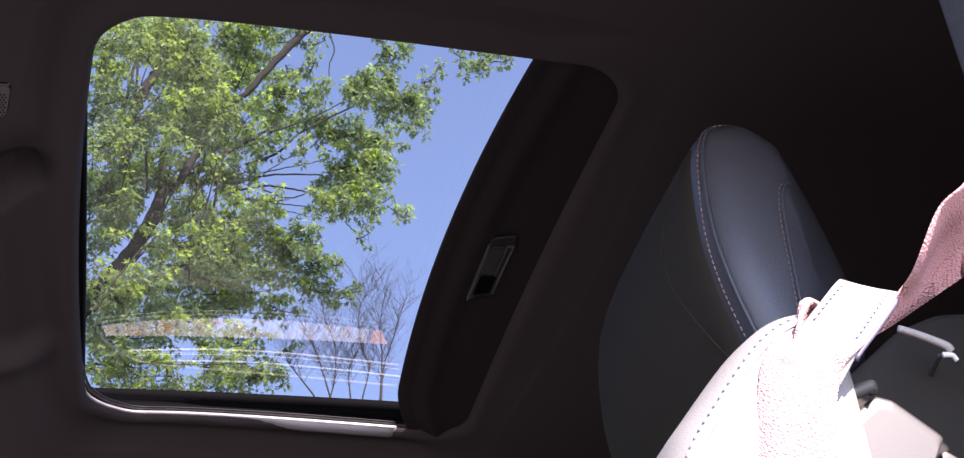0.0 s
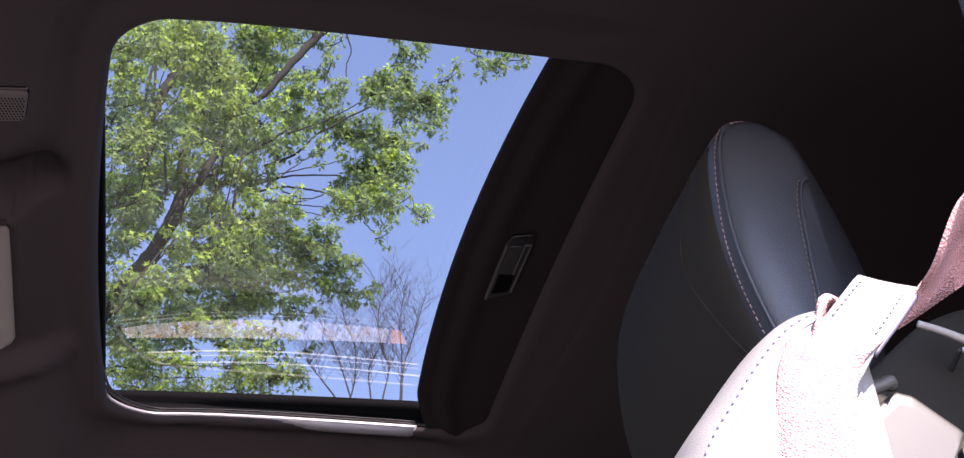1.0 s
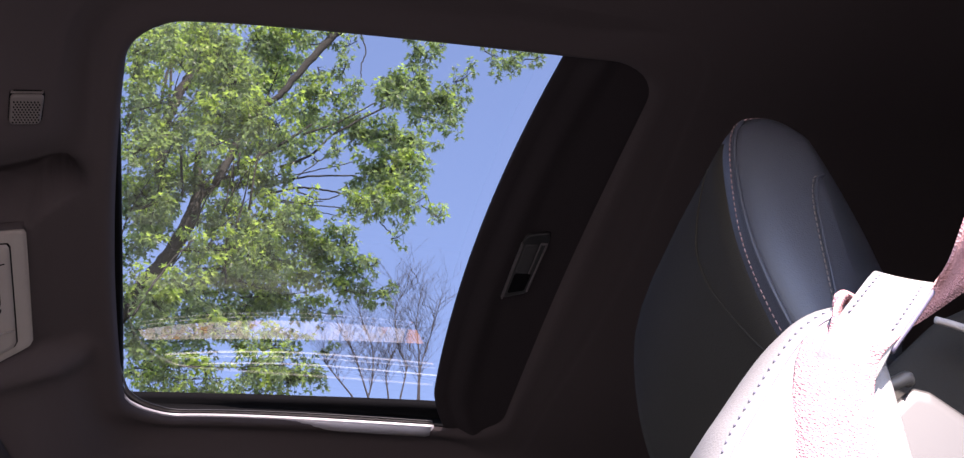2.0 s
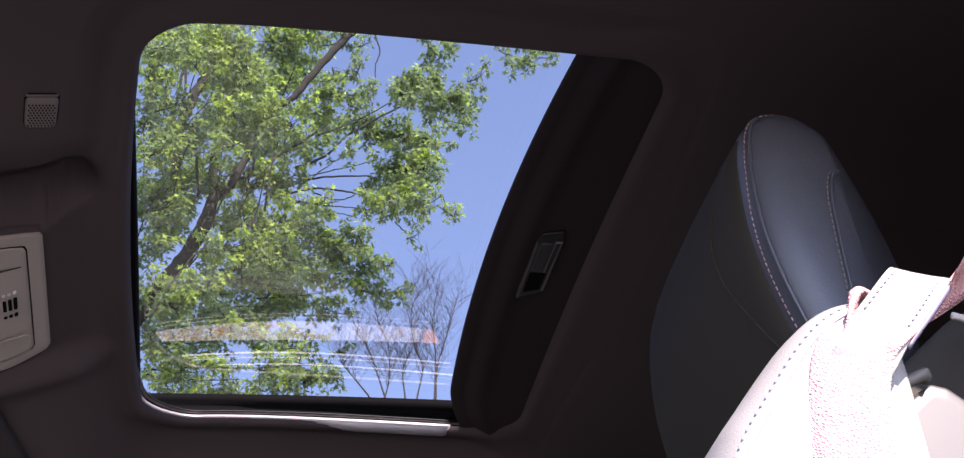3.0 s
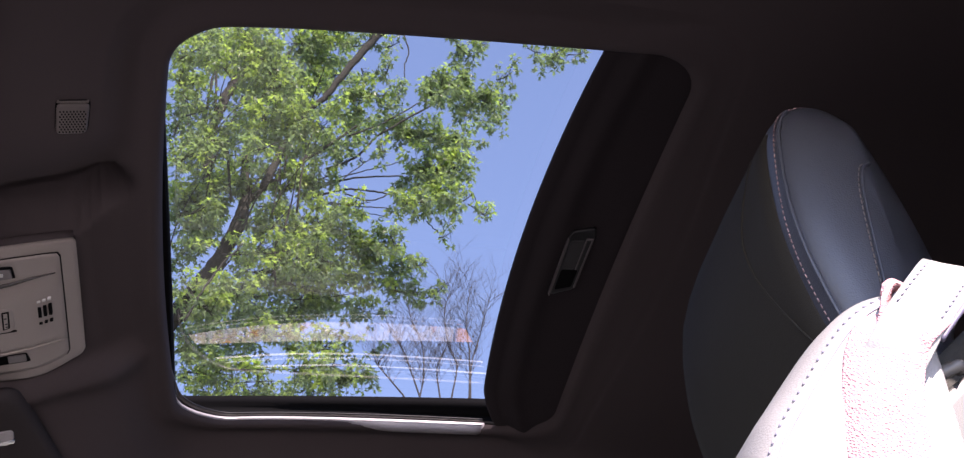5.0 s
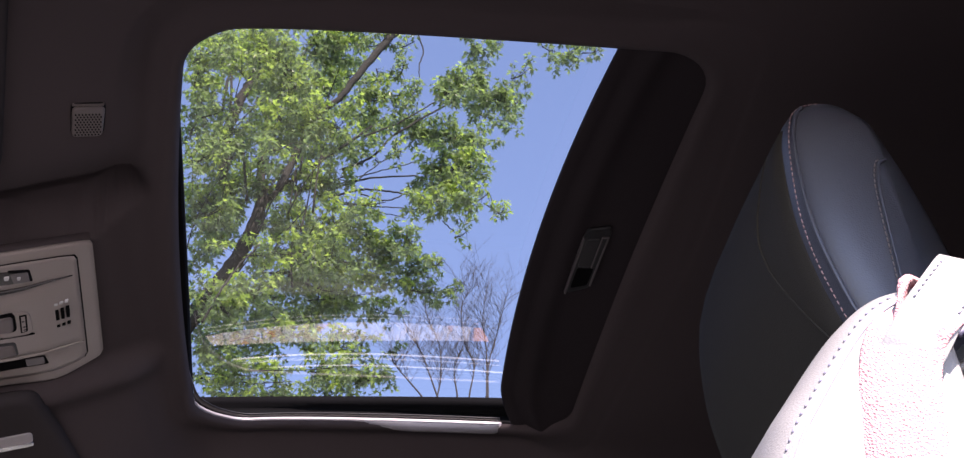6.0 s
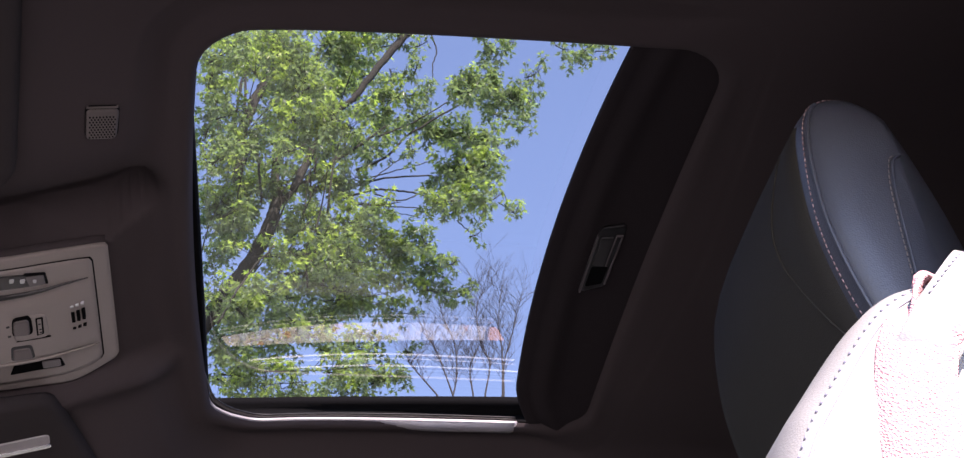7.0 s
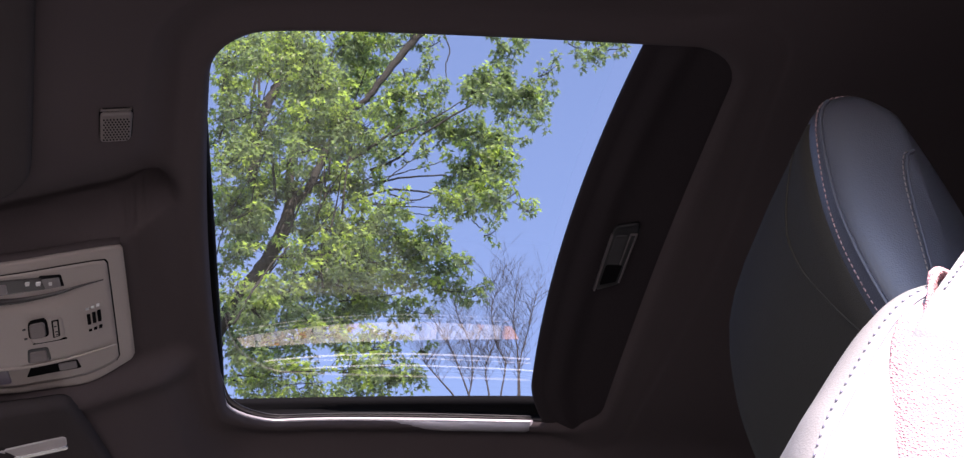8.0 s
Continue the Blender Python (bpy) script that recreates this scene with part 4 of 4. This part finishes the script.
down = spline([(0.318, 0.548, E + 0.388), (0.312, 0.533, E + 0.3845), (0.2975, 0.5225, E + 0.364), (0.2790, 0.5208, E + 0.345), (0.2690, 0.5212, E + 0.30), (0.264, 0.5222, E + 0.2), (0.25, 0.5222, E - 0.1)], 36)
part("webbing", ribbon(down, [Vector((0.92, -0.26, 0.10))] * 36, 0.036, 0.0016), WEB, belt)

# a slack fold of the web that comes out under the loop
fold = spline([(0.318, 0.545, E + 0.3875), (0.304, 0.5375, E + 0.3885), (0.2955, 0.5320, E + 0.3855), (0.2895, 0.5290, E + 0.3775), (0.2850, 0.5280, E + 0.367), (0.280, 0.529, E + 0.355)], 24)
part("fold", ribbon(fold, [Vector((0.55, 0.50, 0.65))] * 24, 0.013, 0.0024), WEB, belt)

strap = thing("belt_loop", 0.32, 0.53, E + 0.38, "light leather shoulder loop stitched along both edges", "belt guide")
sl = spline([(0.335, 0.578, E + 0.399), (0.3360, 0.560, E + 0.4045), (0.335, 0.541, E + 0.4055), (0.322, 0.524, E + 0.392), (0.3045, 0.5175, E + 0.371), (0.293, 0.5168, E + 0.357), (0.283, 0.5185, E + 0.342), (0.2745, 0.5262, E + 0.330)], 36)
wide = [Vector((1, 0, -0.12)).lerp(Vector((0.79, -0.20, -0.60)), ease(10, 24, k)) for k in range(36)]
body = part("strap", ribbon(sl, wide, 0.0285, [0.0034 * (1 - 0.92 * ease(22, 34, k)) for k in range(36)]), LEATHER, strap)
for side in (-0.0105, 0.0105):
    stitches("stitching", [q + w.normalized() * side + Vector((-0.0006, -0.0018, 0.0008)) for q, w in list(zip(sl, wide))[11:25:2]], body, 0.0045, 0.0005, LILAC, "grey thread stitching")

rim_line = [q + (w - w.dot((sl[min(k + 1, 35)] - sl[max(k - 1, 0)]).normalized()) * (sl[min(k + 1, 35)] - sl[max(k - 1, 0)]).normalized()).normalized() * 0.0148 for k, (q, w) in enumerate(zip(sl, wide))]
part("edging", tube(rim_line[7:27], (0.0017, 0.0013), 8), EDGE, body, "lilac-grey bound edge")

# ---- trees ----
tree = thing("maple_tree", -3.2, 15.0, 0.0, "tall leafy maple tree in full sun against blue sky", "tree")
part("trunk", tube(spline([(-3.2, 14.7, -0.05), (-3.0, 14.7, 4), (-2.2, 14.7, 8), (-1.225, 14.7, 9.43 + E)], 24), (0.30, 0.125), 12), BARK, tree)
rnd = random.Random(4)
wood, dark_leaves, light_leaves = bmesh.new(), [[], []], [[], []]


def limb(places, r0, r1, depth=None):
    """A limb of the tree, by its places in the crown's middle plane."""
    if depth is None:
        depth = rnd.uniform(-0.25, 0.25) if r0 < 0.04 else 0.0
    line = spline([(x * (0.98 + depth / 15), 14.7 + depth, z * (0.98 + depth / 15) + E) for x, z in places], 6 * len(places))
    line = [q + Vector((rnd.gauss(0, 0.004 + 0.05 * r1), 0, rnd.gauss(0, 0.004 + 0.05 * r1))) for q in line]
    part("limb", tube(line, (r0, r1), 9), BARK, tree)


LEAF_SHAPE = ((0.0, 0.0), (0.10, 0.16), (0.46, 0.10), (0.17, 0.34), (0.40, 0.74), (0.09, 0.56), (0.0, 1.0), (-0.09, 0.56), (-0.40, 0.74), (-0.17, 0.34), (-0.46, 0.10), (-0.10, 0.16))


def leaf(at, turn, size, kind):
    """A lobed leaf, folded along its midrib, its tip hanging."""
    verts, faces = kind
    m = Matrix.LocRotScale(at, turn, (size * rnd.uniform(0.65, 0.95), size * 1.1, size))
    b = len(verts)
    verts += [m @ Vector((x, y, 0.35 * abs(x) - 0.45 * y * y)) for x, y in LEAF_SHAPE]
    faces += [(b, b + 1, b + 2, b + 3), (b, b + 3, b + 4, b + 5), (b, b + 5, b + 6, b + 7), (b, b + 7, b + 8, b + 9), (b, b + 9, b + 10, b + 11)]


def tuft(tip, pale_share):
    """Leaves that spread from a twig's end and droop."""
    kind = light_leaves if rnd.random() < pale_share else dark_leaves
    count, spin = rnd.randint(4, 7), rnd.uniform(0, math.tau)
    for i in range(count):
        turn = Euler((rnd.gauss(-0.35, 0.35), rnd.gauss(0, 0.4), spin + i * math.tau / count + rnd.gauss(0, 0.3)))
        out = turn.to_matrix() @ Vector((0, 1, 0))
        leaf(tip + out * rnd.uniform(0.012, 0.035), turn, rnd.uniform(0.062, 0.106), kind)


def near_limb(p):
    """Whether a place lies before one of the three bare main limbs."""
    u, v = p.x * 15 / p.y, (p.z - E) * 15 / p.y
    return any(abs(u - (a + (b - a) * (v - c) / (d - c))) < w for a, c, b, d, w in ((-1.3, 9.7, -0.42, 11.75, 0.13), (-0.88, 13.15, -0.45, 14.8, 0.05), (0.5, 13.6, 1.3, 14.95, 0.12)) if c < v < d)


def bough(x0, z0, x1, z1, r, thick, back=0.0):
    """A leafy bough: a thin stem, side twigs round it, and tufts of hanging leaves along each twig."""
    y0 = 14.7 + rnd.uniform(-1.9, 0.9) + back
    y1 = y0 + rnd.uniform(-0.4, 0.4)
    a, b = Vector((x0 * y0 / 15, y0, z0 * y0 / 15 + E)), Vector((x1 * y1 / 15, y1, z1 * y1 / 15 + E))
    tube([a, a.lerp(b, 0.5) + Vector((0, 0, -0.03)), b], (0.011, 0.005), 4, wood)
    span = (b - a).length
    for _ in range(max(2, int(thick * DENSE * (2 * r * span + 3.3 * r * r)))):
        f = rnd.random()
        c = a.lerp(b, f)
        w, q = rnd.uniform(0, math.tau), r * (0.15 + 0.95 * math.sqrt(rnd.random()))
        tip = c + Vector((q * math.cos(w), rnd.uniform(-1, 1) * max(0.25, r), q * math.sin(w)))
        if back == 0 and near_limb(tip) and rnd.random() < 0.9:
            continue
        mid = c.lerp(tip, 0.55) + Vector((0, 0, 0.03))
        tube([c, mid, tip], (0.0045, 0.002), 3, wood)
        # more of the paler leaves above the stem, fewer on the high right boughs
        pale_share = 0.34 + 0.4 * (tip.z - c.z) / r - (0.32 if x0 > 1.35 and z0 > 12.7 else 0)
        tuft(tip, pale_share)
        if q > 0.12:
            tuft(mid.lerp(tip, 0.35) + Vector((rnd.gauss(0, 0.03), rnd.gauss(0, 0.03), -0.01)), pale_share)


DENSE = 114
limb([(-1.45, 9.40), (-1.22, 9.82), (-0.92, 10.36), (-0.64, 10.92), (-0.48, 11.42), (-0.40, 11.83), (-0.45, 12.19), (-0.41, 12.73), (-0.40, 13.28), (-0.37, 13.97)], 0.125, 0.030)
limb([(-0.95, 12.0), (-0.95, 12.75), (-0.87, 13.20), (-0.73, 13.72), (-0.53, 14.20), (-0.41, 14.94)], 0.055, 0.082)
limb([(0.30, 13.36), (0.45, 13.53), (0.60, 13.71), (0.90, 14.26), (1.31, 14.95), (1.60, 15.40)], 0.026, 0.060, -1.3)
limb([(-0.20, 12.0), (0.05, 12.75), (0.30, 13.36), (0.48, 13.58)], 0.050, 0.026, -0.6)
limb([(-0.40, 11.75), (-0.09, 12.07), (0.27, 12.46), (0.69, 12.84), (1.03, 13.19)], 0.045, 0.014)
limb([(-1.04, 9.85), (-0.74, 10.56), (-0.41, 11.07)], 0.013, 0.009, -2.2)
limb([(-1.03, 13.03), (-1.00, 13.70), (-0.93, 14.36)], 0.020, 0.014, -0.8)
limb([(-0.61, 11.77), (-0.67, 12.39), (-0.74, 13.10)], 0.018, 0.014, -0.8)
limb([(0.41, 11.96), (0.80, 12.19), (1.20, 12.29), (1.65, 12.34)], 0.016, 0.010)
limb([(0.46, 11.89), (0.89, 12.05), (1.29, 12.04), (1.71, 11.95)], 0.016, 0.010)
limb([(0.63, 12.38), (1.02, 12.62), (1.34, 13.05), (1.93, 13.54), (2.27, 13.82)], 0.017, 0.012)
limb([(0.89, 11.97), (1.22, 11.89), (1.62, 12.12)], 0.010, 0.008)
limb([(0.92, 12.99), (1.42, 13.29), (1.92, 13.71)], 0.013, 0.008)
limb([(0.42, 12.01), (0.88, 12.28), (1.28, 12.44), (1.61, 12.58)], 0.010, 0.006)
limb([(0.54, 11.84), (0.98, 11.78), (1.38, 11.78), (1.79, 11.73)], 0.010, 0.006)
limb([(0.80, 12.17), (1.11, 12.51), (1.43, 12.79)], 0.008, 0.006)
limb([(0.68, 11.53), (1.07, 11.68), (1.47, 11.61)], 0.008, 0.005)
limb([(1.66, 15.12), (1.76, 14.70), (1.70, 14.39), (1.70, 14.15)], 0.011, 0.007)
limb([(1.96, 11.59), (2.12, 11.41)], 0.008, 0.006)
limb([(2.53, 11.92), (2.74, 11.77)], 0.008, 0.006)
limb([(-0.88, 11.54), (-0.90, 12.89), (-0.95, 14.36)], 0.024, 0.016)
limb([(-1.07, 9.91), (-0.67, 10.59), (-0.45, 11.00)], 0.015, 0.010)
limb([(-0.76, 10.40), (-0.29, 10.08), (-0.05, 9.84)], 0.012, 0.008)

# top
bough(-1.45, 14.21, -1.08, 14.64, 0.18, 1)
bough(-1.41, 12.81, -1.23, 14.08, 0.24, 0.9)
bough(-1.44, 13.70, -1.38, 14.29, 0.17, 0.8)
bough(-1.07, 14.46, -0.77, 13.98, 0.20, 0.7)
bough(-0.63, 14.78, -0.04, 13.81, 0.36, 1)
bough(0.07, 14.66, 0.84, 14.79, 0.31, 1)
bough(-0.04, 13.69, 0.87, 14.19, 0.30, 0.9)
bough(0.85, 14.67, 1.28, 14.84, 0.14, 0.8)
bough(1.37, 14.70, 1.64, 14.87, 0.08, 0.9)
# upper
bough(-0.25, 13.21, 0.59, 13.11, 0.34, 1)
bough(0.81, 13.60, 1.40, 13.80, 0.24, 0.85)
bough(1.39, 14.10, 1.51, 14.48, 0.11, 1)
bough(1.08, 14.28, 1.15, 14.00, 0.12, 1)
bough(1.53, 13.77, 1.66, 13.93, 0.10, 1)
bough(0.92, 13.10, 1.20, 13.37, 0.19, 0.8)
bough(-1.35, 12.29, -0.80, 13.01, 0.29, 0.75)
bough(0.04, 12.70, 0.85, 12.82, 0.25, 0.9)
bough(-0.57, 13.61, -0.29, 12.76, 0.26, 0.4)
# middle
bough(-1.18, 11.50, -0.55, 12.09, 0.36, 0.95)
bough(0.01, 11.96, 0.63, 12.25, 0.27, 0.9)
bough(0.66, 11.79, 1.22, 11.86, 0.15, 0.8)
bough(-1.18, 10.82, -0.71, 11.36, 0.28, 1)
bough(-0.09, 11.34, 0.84, 11.45, 0.34, 1)
bough(0.92, 11.31, 1.49, 11.04, 0.24, 1)
bough(1.48, 11.33, 1.58, 11.16, 0.10, 1)
bough(1.07, 12.58, 1.15, 12.56, 0.07, 0.8)
# lower
bough(-0.41, 10.62, 0.72, 10.75, 0.35, 1)
bough(0.95, 10.68, 1.73, 10.77, 0.22, 1)
bough(1.81, 10.86, 1.94, 10.94, 0.06, 1)
bough(1.51, 10.46, 1.86, 10.45, 0.13, 1)
bough(1.94, 10.36, 2.23, 10.63, 0.08, 1)
bough(-1.05, 10.36, -0.71, 9.95, 0.23, 0.8)
bough(-0.36, 10.07, 0.90, 10.21, 0.20, 0.7125)
bough(0.90, 10.21, 1.52, 10.04, 0.14, 0.6)
bough(-0.88, 9.49, -0.10, 9.61, 0.19, 0.4125)
bough(0.20, 9.51, 1.01, 9.58, 0.17, 0.675)
bough(1.27, 9.52, 1.37, 9.55, 0.07, 0.675)
bough(-1.10, 10.18, -0.30, 10.26, 0.27, 0.8)
bough(-1.04, 9.65, -0.34, 9.81, 0.21, 0.45)
bough(-0.25, 9.73, 0.26, 9.69, 0.20, 0.525)
bough(-0.98, 9.13, -0.41, 9.12, 0.20, 0.525)
bough(-0.94, 8.79, 0.03, 8.91, 0.12, 0.6)
bough(-1.14, 9.90, -0.87, 9.40, 0.19, 0.525)
bough(-0.85, 9.23, -0.07, 9.22, 0.19, 0.45)
bough(-0.68, 9.59, 0.24, 9.91, 0.19, 0.375)
bough(0.32, 8.83, 0.68, 8.95, 0.10, 0.6)
bough(-0.76, 9.03, 0.09, 9.05, 0.21, 0.375)
bough(0.31, 9.04, 0.46, 9.01, 0.15, 0.525)
bough(0.82, 9.03, 1.25, 9.26, 0.19, 0.75)
# right
bough(1.46, 13.41, 1.77, 12.95, 0.22, 1)
bough(1.85, 13.13, 2.62, 12.98, 0.26, 1)
bough(1.31, 12.83, 1.44, 12.74, 0.08, 1)
bough(1.78, 12.41, 2.45, 12.50, 0.29, 1.1)
bough(1.67, 11.86, 2.20, 12.04, 0.22, 1.1)
bough(2.32, 11.90, 2.62, 12.11, 0.09, 0.9)
bough(2.27, 11.71, 2.32, 11.69, 0.07, 1)
bough(2.71, 11.77, 2.81, 11.78, 0.07, 1)
bough(2.12, 11.33, 2.28, 11.43, 0.06, 1)
bough(2.05, 13.85, 2.54, 14.22, 0.21, 1)
bough(2.62, 13.94, 2.89, 13.69, 0.25, 1)
bough(3.03, 14.24, 3.24, 14.38, 0.11, 1)
bough(3.02, 13.73, 3.18, 13.91, 0.09, 1)
bough(2.40, 13.55, 3.06, 13.40, 0.12, 1.1)
bough(2.47, 14.88, 2.70, 14.64, 0.15, 1)
bough(2.74, 14.92, 2.92, 14.95, 0.08, 1)
# fill
bough(-1.29, 13.16, -0.84, 13.45, 0.26, 0.4)
bough(-0.99, 12.55, -0.35, 12.54, 0.33, 0.4)
bough(-0.68, 11.86, 0.06, 12.38, 0.33, 0.35)
bough(-0.89, 10.20, -0.01, 10.29, 0.31, 0.4)
bough(0.22, 10.23, 1.20, 10.43, 0.27, 0.4)
bough(-0.66, 10.88, 0.17, 10.98, 0.32, 0.35)
bough(0.14, 13.61, 0.73, 13.47, 0.30, 0.35)
bough(-0.86, 14.50, -0.10, 14.63, 0.27, 0.35)
bough(-1.22, 11.79, -0.83, 11.05, 0.29, 0.4)
bough(-0.63, 9.17, 1.10, 9.33, 0.23, 0.3)
bough(-1.00, 9.05, -0.20, 8.95, 0.20, 0.55, 1.2)
bough(0.30, 9.20, 1.10, 9.10, 0.22, 0.6, 1.0)
bough(0.50, 9.60, 1.00, 9.70, 0.16, 0.5, 1.0)
bough(-0.30, 8.85, 0.90, 8.85, 0.14, 0.5, 1.0)
# in front, in the sun
bough(-1.15, 11.45, -0.80, 11.75, 0.24, 0.4, -1.3)
bough(-0.40, 12.60, -0.05, 12.80, 0.22, 0.4, -1.3)
bough(0.20, 10.90, 0.75, 10.85, 0.24, 0.4, -1.3)
# behind, in the crown's own shade
for k in range(24):
    f, g = rnd.random(), rnd.random()
    z = 9.3 + 5.4 * f
    x = -1.5 + 2.1 * g
    bough(x, z, x + rnd.uniform(0.3, 0.7), z + rnd.uniform(-0.3, 0.3), rnd.uniform(0.2, 0.34), 0.30, 2.3)
# over
bough(3.53, 14.93, 3.73, 14.85, 0.08, 1)
bough(3.80, 14.70, 4.01, 14.89, 0.13, 1)
bough(4.13, 14.85, 4.41, 14.94, 0.07, 1)

# long thin shoots that rise through the crown
for k in range(30):
    x, z, y = rnd.uniform(-1.35, 0.5), rnd.uniform(10.3, 13.6), rnd.uniform(13.3, 14.6)
    lean, long = rnd.uniform(-0.15, 0.5), rnd.uniform(0.8, 1.8)
    x, z = x * y / 15, z * y / 15
    pts = spline([(x, y, z + E), (x + lean * long * 0.4, y, z + E + long * 0.5), (x + lean * long + rnd.uniform(-0.1, 0.1), y, z + E + long)], 8)
    tube(pts, (rnd.uniform(0.008, 0.015), 0.004), 5, wood)
tagged(part("twig", wood, BARK, tree), kind="stuff")
for (verts, faces), material, label in ((dark_leaves, LEAF, "green maple leaves"), (light_leaves, LEAF_LIGHT, "pale yellow-green maple leaves")):
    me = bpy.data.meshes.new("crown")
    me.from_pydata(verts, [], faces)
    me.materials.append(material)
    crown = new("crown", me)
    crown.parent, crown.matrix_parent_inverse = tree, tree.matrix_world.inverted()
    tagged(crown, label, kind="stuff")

bare = thing("bare_tree", 3.4, 24.0, 0.0, "slender leafless tree with fine grey twigs", "tree")
part("trunk", tube(spline([(3.4, 24, -0.05), (3.45, 24, 7), (3.4, 24, 12.9 + E)], 16), (0.16, 0.08), 9), TWIG, bare)
fine = bmesh.new()


def fork(at, way, length, r, level):
    line = [at]
    for k in range(4):
        way = (way + Vector((rnd.gauss(0, 0.10), rnd.gauss(0, 0.1), rnd.gauss(0.04, 0.06)))).normalized()
        line.append(line[-1] + way * length / 4)
    tube(line, (r, r * 0.5), 4, fine)
    if level:
        for k in (1, 2, 3, 4):
            if rnd.random() < 0.8:
                side = rnd.choice((-1, 1))
                w = (way + Vector((side * rnd.uniform(0.35, 0.8), rnd.uniform(-0.3, 0.3), rnd.uniform(-0.1, 0.25)))).normalized()
                fork(line[k], w, length * rnd.uniform(0.45, 0.7), r * 0.6, level - 1)


def stem(places):
    line = spline([(x, 24, z + E) for x, z in places], 5 * len(places))
    part("limb", tube([Vector((3.4, 24, 12.7 + E))] + line, (0.019, 0.006), 6), TWIG, bare)
    for q in line[3:]:
        for side in (-1, 1):
            if rnd.random() < 0.9:
                fork(q, Vector((side * rnd.uniform(0.2, 0.55), rnd.uniform(-0.4, 0.4), rnd.uniform(0.8, 1.3))).normalized(), rnd.uniform(0.3, 0.85), 0.0055, 2)


stem([(2.92, 14.29), (2.76, 14.85), (2.63, 15.27), (2.36, 15.70)])
stem([(2.92, 14.20), (3.01, 14.71), (3.00, 15.42), (2.78, 16.08), (2.70, 16.45)])
stem([(3.56, 14.31), (3.68, 15.01), (3.53, 15.44), (3.47, 16.32), (3.65, 16.78)])
stem([(3.90, 14.31), (3.94, 15.30), (3.90, 16.03), (4.01, 16.87)])
stem([(3.92, 14.20), (3.97, 15.02), (4.17, 15.75), (4.40, 16.65)])
stem([(2.60, 14.29), (2.19, 14.83), (2.08, 14.97)])
stem([(3.32, 14.30), (3.28, 14.86), (3.42, 15.29)])

tagged(part("twig", fine, TWIG, bare), kind="stuff")
